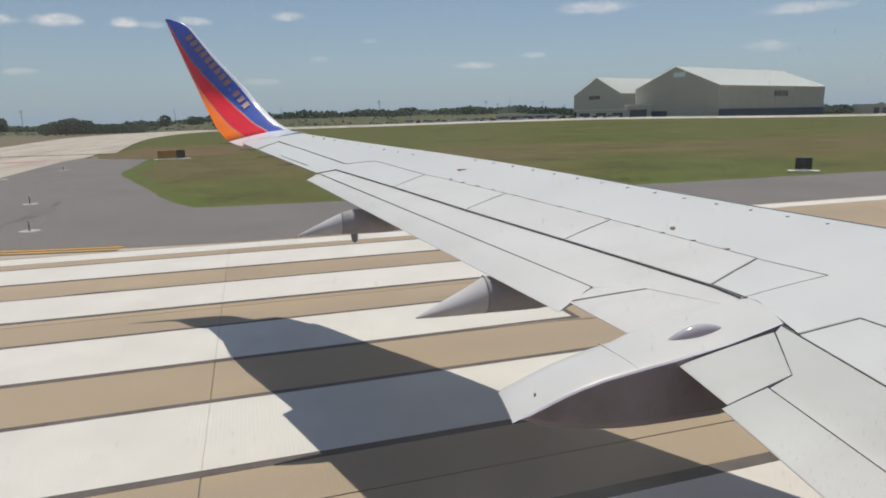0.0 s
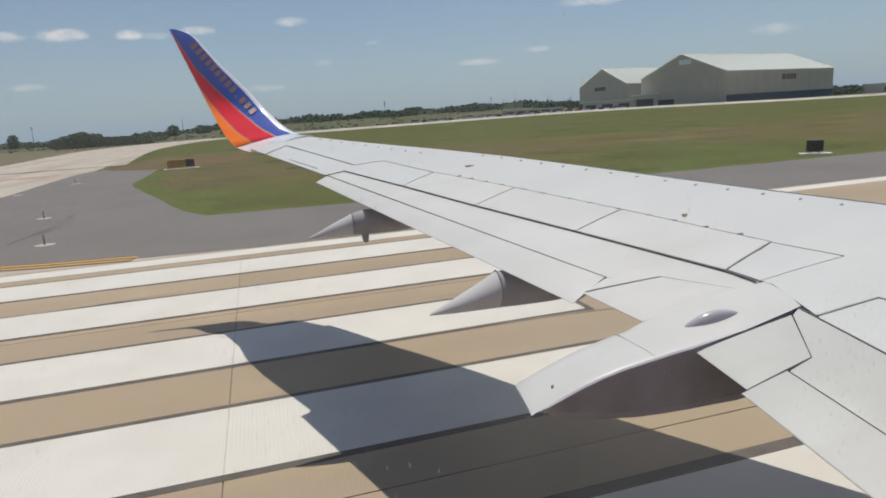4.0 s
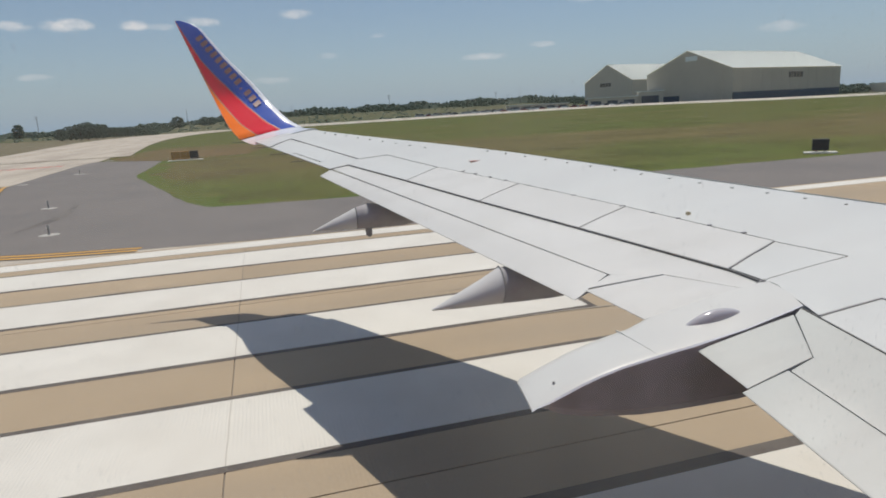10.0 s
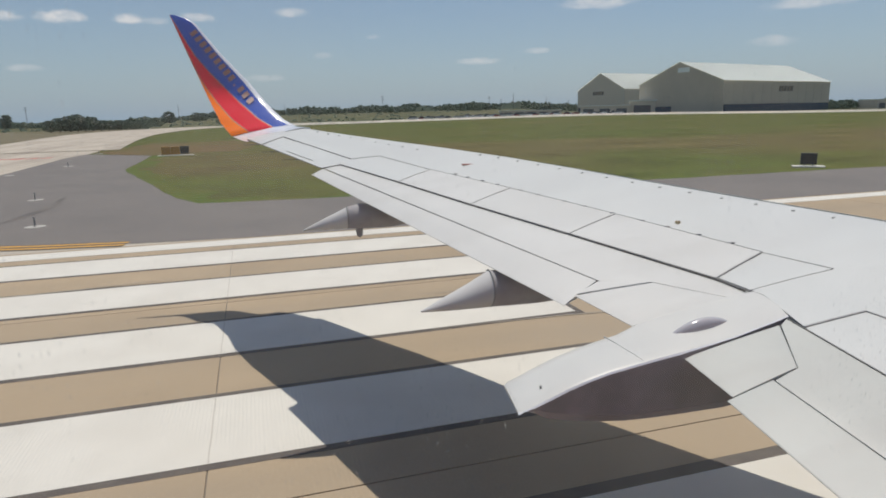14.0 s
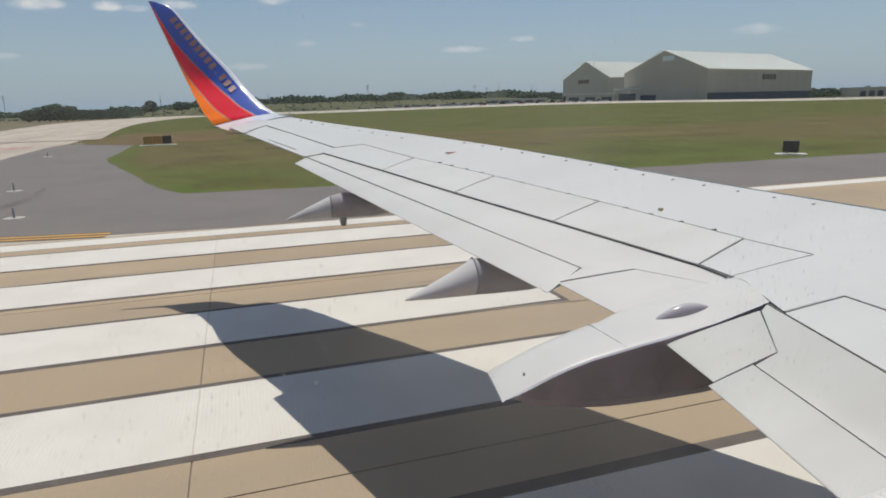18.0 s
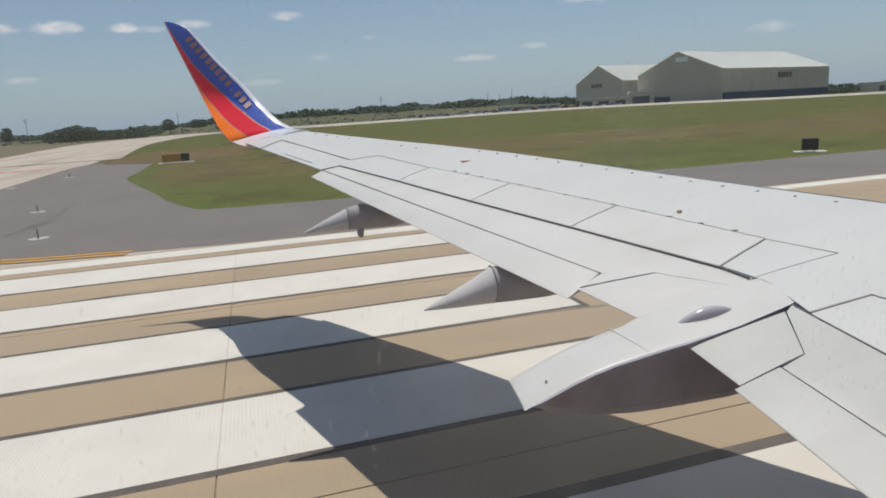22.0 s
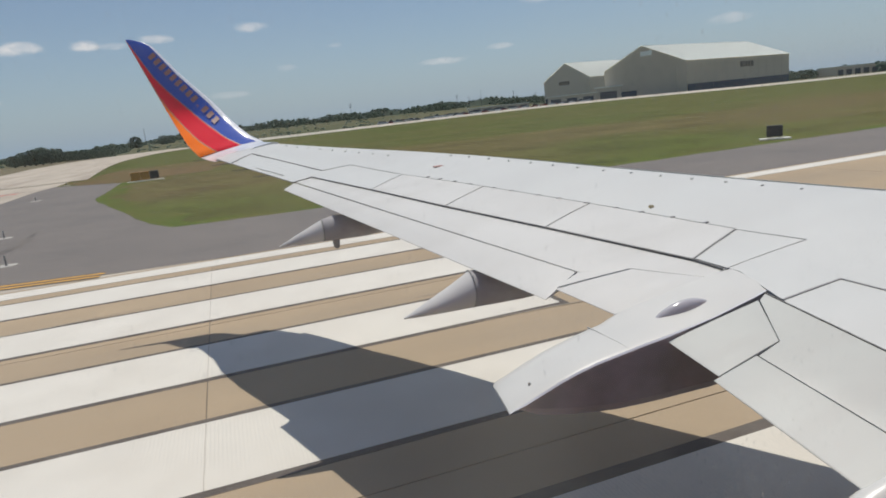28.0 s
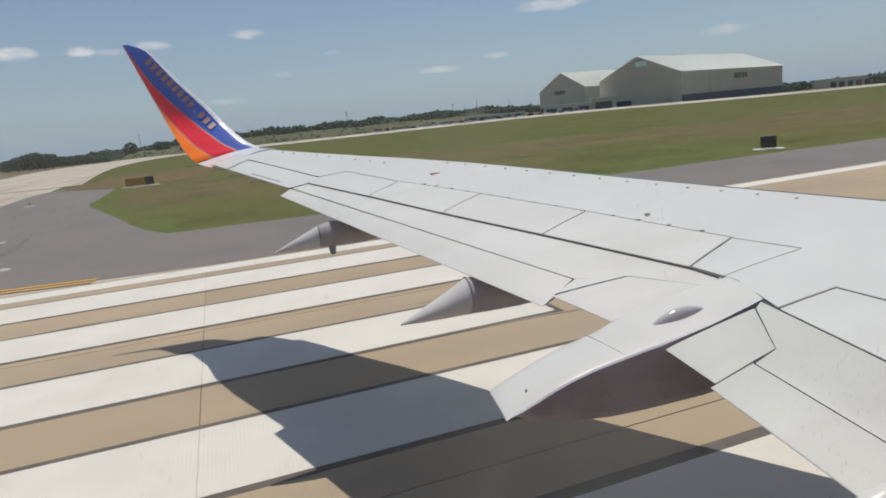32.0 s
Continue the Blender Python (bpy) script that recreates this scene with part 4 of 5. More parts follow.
# dry field beyond the far taxiway
def dry_field():
    bm = bmesh.new()
    rows = []
    for y in (362, 380, 400, 420, 450, 480, 520, 560, 610, 660, 710, 770, 850, 950, 1400, 2400):
        row = []
        for k in range(-900, 1201, 30):
            x = k * (0.5 + y / 800)
            yy = y - 0.16 * max(min(x, 600), -60) * (1 if y < 500 else 0.5)
            row.append(bm.verts.new((x, yy, swell(x, yy) + 0.06 + (0.5 if y > 370 else 0))))
        rows.append(row)
    for a, b in zip(rows, rows[1:]):
        for i in range(len(a) - 1):
            bm.faces.new((a[i], a[i + 1], b[i + 1], b[i]))
    tagged(part("dry_field", bm, M_BROWN, smooth=True), "dry brown field of rough grass beyond the taxiway", "field", kind="structure")


dry_field()
bm = bmesh.new()
prism(bm, ragged_line([(-46, 130), (-53, 180), (-58, 230), (-57, 290), (-46, 345), (-60, 372), (-420, 420), (-420, 130), (-160, 118), (-70, 112), (-46, 130)], 6, 0.8)[:-1], -0.06, 0.03)
tagged(part("dry_verge", bm, M_VERGE), "dry brown verge beside the taxiway", "field", kind="structure")


# ---- trees ----
def clump(verts, faces, c, r, rng, flat_=0.8):
    """One ragged leaf clump: a low ball with every corner pushed in or out."""
    base = len(verts)
    phi = (1 + 5 ** 0.5) / 2
    for p in ((-1, phi, 0), (1, phi, 0), (-1, -phi, 0), (1, -phi, 0), (0, -1, phi), (0, 1, phi), (0, -1, -phi), (0, 1, -phi), (phi, 0, -1), (phi, 0, 1), (-phi, 0, -1), (-phi, 0, 1)):
        k = r / 1.9 * rng.uniform(0.6, 1.35)
        verts.append((c[0] + p[0] * k, c[1] + p[1] * k, c[2] + p[2] * k * flat_))
    for f in ((0, 11, 5), (0, 5, 1), (0, 1, 7), (0, 7, 10), (0, 10, 11), (1, 5, 9), (5, 11, 4), (11, 10, 2), (10, 7, 6), (7, 1, 8), (3, 9, 4), (3, 4, 2), (3, 2, 6), (3, 6, 8), (3, 8, 9), (4, 9, 5), (2, 4, 11), (6, 2, 10), (8, 6, 7), (9, 8, 1)):
        faces.append(tuple(base + i for i in f))


def mesh_of(name, verts, faces, material):
    me = bpy.data.meshes.new(name)
    me.from_pydata(verts, [], faces)
    me.materials.append(material)
    return me


def tree(x, y, height, width, seed, label):
    rng = random.Random(seed)
    t = thing("tree", label, "tree", (x, y, far_h(x, y)), "field trees")
    bm = bmesh.new()
    lean = rng.uniform(-0.03, 0.03) * height
    loops = []
    for k in range(5):
        f = k / 4
        r = 0.035 * height * (1 - 0.75 * f) + 0.03
        loops.append([(lean * f + r * math.cos(a), r * math.sin(a), height * 0.7 * f) for a in [2 * math.pi * i / 7 for i in range(7)]])
    rings(bm, loops)
    for k in range(5):
        a = rng.uniform(0, 6.28)
        z0 = height * rng.uniform(0.25, 0.5)
        p0, p1 = Vector((lean * 0.5, 0, z0)), Vector((math.cos(a) * width * 0.35, math.sin(a) * width * 0.35, z0 + height * 0.25))
        r = 0.012 * height
        rings(bm, [[tuple(p + Vector((q * math.cos(b), q * math.sin(b), 0))) for b in (0, 2.1, 4.2)] for p, q in ((p0, r), (p1, r * 0.4))])
    part("trunk", bm, M_BARK, t, "dark tapered trunk with limbs")
    verts, faces = [], []
    for k in range(190):
        a, rr = rng.uniform(0, 6.28), math.sqrt(rng.random())
        zf = rng.uniform(0.12, 1.0)
        spread = width / 2 * (1 - abs(zf - 0.5) ** 2 * 2.2) * rr
        clump(verts, faces, (math.cos(a) * spread + lean, math.sin(a) * spread, height * zf * 0.95), height * rng.uniform(0.045, 0.09), rng)
    ob = new("crown", mesh_of("crown", verts, faces, M_TREE))
    ob.parent = t
    return t


def bearing_xy(deg, dist):
    return dist * math.sin(radians(deg)), dist * math.cos(radians(deg))


TREES = [(-15.2, 330, 5.5, 7), (-14.6, 338, 6.5, 8), (-13.9, 332, 7.4, 8), (-13.4, 340, 8.0, 8), (-12.9, 335, 7.2, 8), (-12.4, 344, 6.8, 8), (-11.8, 345, 5.2, 8), (-11.2, 352, 4.8, 8), (-10.6, 348, 5.1, 8), (-10.0, 354, 4.6, 8), (-9.4, 357, 4.3, 8), (-8.8, 352, 4.0, 8), (-8.4, 410, 4.2, 9),
    (-17.6, 620, 12, 9), (-6.56, 560, 10, 11), (-4.55, 580, 8, 9), (-4.0, 590, 7.5, 11), (-7.6, 430, 4.0, 9), (-2.6, 440, 4.0, 9)]
for i, (deg, dist, hh, ww) in enumerate(TREES):
    tree(*bearing_xy(deg, dist), hh, ww, 100 + i, "dark green field tree in a low hedge row" if hh < 10 else "lone dark green tree standing above the hedges")


def far_woods():
    """Low woods along the horizon, an uneven line of leaf clumps."""
    rng = random.Random(5)
    verts, faces = [], []
    deg = -34.0
    while deg < 62:
        dist = 760 + 260 * math.sin(deg * 0.9) * 0.3 + rng.uniform(-60, 120)
        tall = 7.5 + 4.5 * (0.5 + 0.5 * math.sin(deg * 1.7) * math.sin(deg * 0.31 + 1)) + rng.uniform(-2, 2.5)
        if deg < -3:
            tall *= 0.62
        tall *= 0.85
        x, y = bearing_xy(deg, dist)
        z = far_h(x, y)
        for k in range(14):
            clump(verts, faces, (x + rng.uniform(-5, 5), y + rng.uniform(-10, 10), z + tall * (rng.random() ** 0.8) * 0.85), rng.uniform(0.9, 2.1), rng)
        deg += rng.uniform(0.06, 0.15)
    # a dense uneven core behind the outer leaves
    deg, prev = -34.0, None
    while deg < 62:
        x, y = bearing_xy(deg, 790 + 40 * math.sin(deg * 0.8))
        z = far_h(x, y)
        tall = 5.8 + 2.6 * math.sin(deg * 1.7) * math.sin(deg * 0.31 + 1) + - (1.2 if deg < -3 else 0) + rng.uniform(-0.8, 0.8)
        base = len(verts)
        verts += [(x, y - 8, z), (x, y, z + tall), (x, y + 5, z + tall * 0.9), (x, y + 9, z)]
        if prev is not None:
            faces += [(prev + i, prev + i + 1, base + i + 1, base + i) for i in range(3)]
        prev = base
        deg += 0.09
    ob = new("far_woods", mesh_of("far_woods", verts, faces, M_TREE))
    tagged(ob, "low dark green woods along the horizon", "woods", kind="stuff")


far_woods()


def scrub():
    rng = random.Random(9)
    verts, faces = [], []
    for k in range(420):
        deg = rng.uniform(-24, 30)
        x, y = bearing_xy(deg, rng.choice((rng.uniform(390, 460), rng.uniform(480, 640))))
        if x > 170 and y < 560:
            continue
        clump(verts, faces, (x, y, far_h(x, y) + 0.7), rng.uniform(0.8, 1.9), rng, 0.6)
    ob = new("scrub", mesh_of("scrub", verts, faces, M_TREE))
    tagged(ob, "low green scrub scattered over the dry field", "scrub", kind="stuff")


scrub()


# ---- masts on the horizon ----
def mast(deg, dist, height, arms):
    x, y = bearing_xy(deg, dist)
    m = thing("utility_pole", "thin grey utility pole on the horizon", "utility pole", (x, y, far_h(x, y)), "horizon poles")
    bm = bmesh.new()
    rings(bm, [[(r * math.cos(a), r * math.sin(a), z) for a in [2 * math.pi * i / 8 for i in range(8)]] for r, z in ((0.3, 0), (0.17, height))])
    part("pole", bm, M_STEEL, m)
    for k in range(arms):
        bm = bmesh.new()
        z = height * (0.95 - 0.09 * k)
        box(bm, -1.7, 1.7, -0.12, 0.12, z - 0.14, z + 0.14)
        part("cross_arm", bm, M_STEEL, m)


for deg, dist, height, arms in ((-16.3, 700, 20, 2), (-5.72, 700, 17, 0), (2.77, 700, 12, 0), (11.21, 700, 18, 3), (12.6, 760, 9, 0), (20.61, 720, 15, 2), (21.65, 740, 12, 1), (22.73, 720, 18, 0), (25.6, 760, 15, 1), (27.5, 800, 13, 1), (-19.5, 760, 18, 1)):
    mast(deg, dist, height, arms)


# ---- parked cars along the far taxiway ----
def car(x, y, yaw, paint, label, tall=1.45):
    c = thing("car", label, "car", (x, y, swell(x, y) + 0.5), "parked cars")
    c.rotation_euler = (0, 0, yaw)
    bm = bmesh.new()
    prof = [(-2.2, 0.35), (-2.25, 0.9), (-1.5, 1.06), (1.1, 1.06), (2.1, 0.9), (2.25, 0.6), (2.2, 0.35)]
    rings(bm, [[(px, yy, pz) for px, pz in prof] for yy in (-0.88, 0.88)])
    part("body", bm, paint, c)
    bm = bmesh.new()
    rings(bm, [[(px, yy * (1 - 0.18 * (pz > 1.2)), pz) for px, pz in ((-1.7, 0.9), (-1.1, tall), (0.5, tall), (1.25, 0.93))] for yy in (-0.8, 0.8)])
    part("cabin", bm, M_GLASS, c, "dark glazed cabin")
    bm = bmesh.new()
    box(bm, -1.1, 0.5, -0.64, 0.64, tall - 0.02, tall + 0.05)
    part("roof", bm, paint, c)
    for wx in (-1.35, 1.35):
        for wy in (-0.8, 0.8):
            bm = bmesh.new()
            rings(bm, [[(wx + 0.34 * math.cos(a), wy + o, 0.34 + 0.34 * math.sin(a)) for a in [2 * math.pi * i / 10 for i in range(10)]] for o in (-0.1, 0.1)])
            part("wheel", bm, M_RUBBER, c)


rng = random.Random(3)
for i in range(56):
    deg = 13.5 + i * 0.33 + rng.uniform(-0.15, 0.15)
    if rng.random() < 0.18:
        continue
    x, y = bearing_xy(deg, 1)
    # stand in a row just beyond the far taxiway
    k = (378 + rng.choice((0, 0, 14, 26))) / (y + 0.16 * x)
    paint, word = rng.choice(((M_CAR_WHITE, "white"), (M_CAR_WHITE, "white"), (M_CAR_WHITE, "white"), (M_CAR_SILVER, "silver"), (M_CAR_SILVER, "silver"), (M_CAR_DARK, "dark"), (M_CAR_RED, "red")))
    car(x * k, y * k, rng.uniform(-0.25, 0.25) + rng.choice((0, math.pi)), paint, word + " car parked in a row beyond the taxiway", rng.choice((1.4, 1.5, 1.9)))


# ---- signs and lights beside the runway ----
def guidance_sign(x, y, yaw, width, blocks, label, height=0.85):
    g = thing("taxiway_sign", label, "airfield sign", (x, y, -0.01))
    g.rotation_euler = (0, 0, yaw)
    bm = bmesh.new()
    box(bm, -width / 2 - 0.42, width / 2 + 0.42, -0.5, 0.5, -0.05, 0.05)
    part("concrete_pad", bm, M_PAD, g, "pale concrete pad")
    for k in range(max(2, int(width))):
        px = -width / 2 + width * (k + 0.5) / max(2, int(width))
        bm = bmesh.new()
        rings(bm, [[(px + 0.05 * math.cos(a), 0.05 * math.sin(a), z) for a in [2 * math.pi * i / 8 for i in range(8)]] for z in (0.07, 0.16)])
        part("leg", bm, M_STEEL, g)
    u = -width / 2
    for share, face in blocks:
        bm = bmesh.new()
        box(bm, u, u + width * share - 0.03, -0.14, 0.14, 0.15, 0.15 + height)
        bmesh.ops.bevel(bm, geom=bm.edges[:], offset=0.02, segments=1, affect="EDGES")
        part("sign_panel", bm, face, g, "black sign panel" if face is M_SIGNBLACK else "yellow brown sign panel")
        u += width * share
    return g


guidance_sign(-9.5, 77.5, 0.05, 2.9, [(0.34, M_SIGNYELLOW), (0.33, M_SIGNYELLOW), (0.33, M_SIGNBLACK)], "yellow and black taxiway sign on a concrete pad in the grass")
guidance_sign(32.4, 32.0, -0.7, 0.95, [(1.0, M_SIGNBLACK)], "square black distance sign on a concrete pad in the grass", 0.72)


def edge_light(x, y, tall=0.38, post=True, pad=0.36):
    e = thing("edge_light", "small runway edge light on a white round pad" if post else "flush light on a white round pad", "runway light", (x, y, -0.003), "edge lights")
    bm = bmesh.new()
    rings(bm, [[(r * math.cos(a), r * math.sin(a), z) for a in [2 * math.pi * i / 18 for i in range(18)]] for r, z in ((pad, -0.02), (pad, 0.012), (pad - 0.03, 0.02))])
    part("pad", bm, M_LIGHTPAD, e, "worn pale pad")
    if post:
        bm = bmesh.new()
        rings(bm, [[(r * math.cos(a), r * math.sin(a), z) for a in [2 * math.pi * i / 10 for i in range(10)]] for r, z in ((0.06, 0.02), (0.035, 0.05), (0.03, tall - 0.12))])
        part("stem", bm, M_STEEL, e)
        bm = bmesh.new()
        rings(bm, [[(r * math.cos(a), r * math.sin(a), z) for a in [2 * math.pi * i / 10 for i in range(10)]] for r, z in ((0.028, tall - 0.12), (0.04, tall - 0.08), (0.036, tall), (0.015, tall + 0.03))])
        part("lens", bm, M_SEAM, e, "grey glass lens")
    return e


edge_light(-9.36, 26.76)
edge_light(-12.05, 36.47)
edge_light(-11.45, 26.63, post=False, pad=0.36)
edge_light(-17.2, 64.4, pad=0.45)
edge_light(-19.1, 55.6, post=False, pad=0.36)
edge_light(-19.55, 88.6, pad=0.5)
for k in range(1, 5):
    edge_light(-9.4 + 61 * k, 23.4)

# touchdown bars further along the runway
for k in range(3):
    stripe(BAR_END + 100, BAR_END + 122.9, 16.2 - 3.1 * k, 18.0 - 3.1 * k, "touchdown_bar")


# ---- wing details ----
def seam(points, width=0.014, lift=0.006, name="panel_seam"):
    """A dark joint laid along the wing's skin; gap strips paint the gaps' shade."""
    bm = bmesh.new()
    line = []
    for a, b in zip(points, points[1:]):
        n = max(2, int(math.dist(a, b) / 0.2))
        line += [lerp2(a, b, k / n) for k in range(n)]
    line.append(points[-1])
    lo = []
    for i, (x, y) in enumerate(line):
        x0, y0 = line[max(i - 1, 0)]
        x1, y1 = line[min(i + 1, len(line) - 1)]
        d = Vector((x1 - x0, y1 - y0)).normalized() * (width / 2)
        lo.append([(x - d.y, y + d.x, top(x, y) + lift), (x + d.y, y - d.x, top(x, y) + lift), (x + d.y, y - d.x, top(x, y) + lift - 0.012), (x - d.y, y + d.x, top(x, y) + lift - 0.012)])
    rings(bm, lo)
    return part(name, bm, M_GAPSTRIP if name == "rubber_seal" or width > 0.02 else M_SEAM, wing, "dark strip painted in for an open gap's shade" if name == "rubber_seal" else "thin grey panel seam")


seam([(0.565, 11.73), (1.386, 9.33)], 0.021)                     # aileron hinge
seam([(0.16, 11.54), (0.40, 11.66), (0.565, 11.73)], 0.018)
seam([(1.785, 9.18), (2.216, 8.01)], 0.007)
seam([(1.785, 9.18), (1.386, 9.33)], 0.006)
for a, b in zip(SPO_H, SPO_H[1:]):
    seam([a, b], 0.005, 0.009)
seam([(3.835, 4.0), (4.05, 3.53)], 0.005, 0.004)
seam([(3.345, 3.594), (4.05, 3.53)], 0.004, 0.003)
for a, b in zip(SPO_H, SPO_G):
    seam([a, b], 0.008, 0.009)
# dark strip behind the spoilers, in place of the gap's shade
gap_line = [(p[0] - 0.012, p[1]) for p in [(1.215, 9.2)] + SPO_G + [(3.345, 3.6)]]
seam(gap_line, 0.018, 0.008, "rubber_seal")
seam([(3.305, 3.19), (3.308, 0.3)], 0.010, 0.005, "rubber_seal")
seam([(3.32, 3.06), (3.75, 3.0), (3.85, 2.6)], 0.016)
seam([(0.536, 10.71), (0.874, 9.745)], 0.008)
seam([(0.935, 9.268), (1.196, 9.185)], 0.018, 0.006, "rubber_seal")


def stud(x, y, size=(0.038, 0.017, 0.009), material=M_SEAM, name="vortex_stud", label="small dark stud"):
    bm = bmesh.new()
    sx, sy, sz = size
    rings(bm, [[(x + px * sx * k, y + py * sy * k, top(x, y) + z) for px, py in ((-0.5, -0.5), (0.5, -0.35), (0.5, 0.35), (-0.5, 0.5))] for k, z in ((1, -0.01), (0.95, sz * 0.7), (0.6, sz))])
    return part(name, bm, material, wing, label)


for k in range(9):
    stud(*lerp2((1.166, 11.69), (2.343, 9.13), (k / 8)))
for k in range(14):
    stud(*lerp2((2.99, 8.22), (4.89, 4.32), k / 13), size=(0.034, 0.017, 0.009))
for f in (0.0, 0.06, 0.13, 0.2, 0.3, 0.37, 0.47, 0.54, 0.63, 0.72, 0.79, 0.87, 0.95):
    p = lerp2((2.4, 7.6), (3.80, 4.08), f)
    stud(p[0] + 0.035, p[1], (0.05, 0.03, 0.010), M_STEEL, "hinge_fitting", "small hinge fitting")
stud(2.70, 7.93, (0.14, 0.10, 0.006), M_REDPAINT, "red_mark", "small red stencil mark")
stud(3.67, 4.846, (0.038, 0.036, 0.024), mat("brass_lug", (0.50, 0.41, 0.24), 0.4, metal=0.5), "tie_down_lug", "brass coloured round lug")

# lug hanging from the outer flap fairing
bm = bmesh.new()
rings(bm, [[(1.2 + w * px, 7.72 + 0.03 * py, z) for px, py in ((-1, -1), (1, -1), (1, 1), (-1, 1))] for w, z in ((0.042, 2.45), (0.04, 2.35), (0.03, 2.30), (0.014, 2.285))])
part("drain_mast", bm, M_SEAM, fairing_out, "small dark drain mast")
# bands round the smaller fairings where their tail cones move
for owner, x, y, w, z0, z1 in ((fairing_mid, 1.92, 5.1, 0.142, 2.05, 2.395), (fairing_out, 1.06, 7.72, 0.104, 2.393, 2.672)):
    bm = bmesh.new()
    rings(bm, [[(x + dx, y + (w + 0.003) * math.copysign(abs(math.cos(a)) ** 1.143, math.cos(a)), (z0 + z1) / 2 + ((z1 - z0) / 2 + 0.003) * math.copysign(abs(math.sin(a)) ** 1.143, math.sin(a))) for a in [2 * math.pi * i / 20 for i in range(20)]] for dx in (-0.003, 0.003)])
    part("fairing_joint", bm, M_SEAM, owner, "dark joint ring")

# joint and drain hole on top of the large fairing
bm = bmesh.new()
rings(bm, [[(2.24 + a, 3.225 + 0.475 * j / 6, 2.2085 + (0.006 if 0 < j < 6 else 0.0) + b) for a, b in ((-0.002, -0.002), (0.002, -0.002), (0.002, -0.012), (-0.002, -0.012))] for j in range(7)])
part("fairing_joint", bm, M_FAINT, wing, "thin grey joint across the large fairing")
bm = bmesh.new()
rings(bm, [[(1.60 + r * math.cos(a), 3.36 + r * math.sin(a), z) for a in [2 * math.pi * i / 10 for i in range(10)]] for r, z in ((0.008, 2.04), (0.008, 2.076), (0.006, 2.078))])
part("drain_hole", bm, M_SEAM, wing, "small dark drain hole")

# static wicks on the trailing edge
for x, y in ((-0.30, 12.55), (0.05, 11.7), (0.33, 10.9), (0.62, 10.1)):
    bm = bmesh.new()
    z = top(x + 0.12, y) - 0.03
    rings(bm, [[(x + dx, y + r * math.cos(a), z + r * math.sin(a)) for a in (0, 1.57, 3.14, 4.71)] for dx, r in ((0.15, 0.008), (-0.18, 0.004))])
    part("static_wick", bm, M_GAP, wing, "thin black static wick")

# dull gold lettering on the winglet's blue band, as plain blocks in a row along the leading edge
def on_winglet(x, z, out=0.0):
    """A point just proud of the winglet's inner face."""
    le, te = float(np.interp(z, (3.60, 3.87, 4.09, 4.465, 5.007, 5.51, 5.74), (0.855, 0.511, 0.324, 0.048, -0.421, -0.787, -1.19))), float(np.interp(z, (3.45, 3.96, 4.83, 5.74), (-0.33, -0.62, -0.954, -1.29)))
    c = max(le - te, 0.1)
    q = min(max((le - x) / c, 0.0), 1.0)
    t = c * (0.06 * 2.2 * math.sqrt(q) * (1 - q) + 0.055 * (1 - math.exp(-q / 0.045)) * (1 - q)) * 0.5 + 0.008 + out
    return (x, 12.78 + 0.42 * (z - 3.45) - t * 0.92, z + t * 0.39)


row0, row1 = Vector((-0.87, 5.38)), Vector((0.06, 4.07))
step = (row1 - row0).normalized()
side_dir = Vector((-step.y, step.x))
for k in range(13):
    mid = row0.lerp(row1, k / 12)
    half, tall = (0.018, 0.018) if k == 9 else (0.04, 0.07)
    if k == 9:
        mid = mid - side_dir * 0.05
    bm = bmesh.new()
    quad = [mid + step * half * a + side_dir * tall * b for a, b in ((-1, -1), (1, -1), (1, 1), (-1, 1))]
    rings(bm, [[on_winglet(p.x, p.y, o) for p in quad] for o in (0.022 * k / 12, 0.004 + 0.024 * k / 12)])
    part("letter_block", bm, M_LETTER, winglet, "dull bronze lettering block")


# ---- the cabin wall behind the camera ----
def fuselage():
    f = thing("fuselage", "blue painted airliner fuselage with a red-orange belly", "fuselage")
    cy, cz = -1.80, 3.35
    xs = [-15, -9, -4, -1, -0.13, 0.17, 1, 4, 9, 16]
    angs = [radians(a) for a in (-90, -70, -50, -30, -15, -2, 5.0, 19.0, 32, 50, 70, 90)]
    angs += [math.pi - a for a in angs[-2:0:-1]]
    for name, r, m, label in (("outer_skin", 1.90, M_SKIN, "blue painted skin"), ("cabin_lining", 1.84, M_CABIN, "dark cabin lining")):
        bm = bmesh.new()
        g = [[bm.verts.new((x, cy + r * math.cos(a), cz + r * math.sin(a))) for a in angs] for x in xs]
        n = len(angs)
        for i in range(len(xs) - 1):
            for j in range(n):
                if i == 4 and j == 6:
                    continue
                face = bm.faces.new((g[i][j], g[i][(j + 1) % n], g[i + 1][(j + 1) % n], g[i + 1][j]))
                face.material_index = 1 if math.sin(angs[j]) < -0.45 else 0
        bm.faces.new(g[0])
        bm.faces.new(g[-1][::-1])
        part(name, bm, [m, M_BELLYRED if r > 1.85 else m], f, label, smooth=True)
    return f


cabin = fuselage()


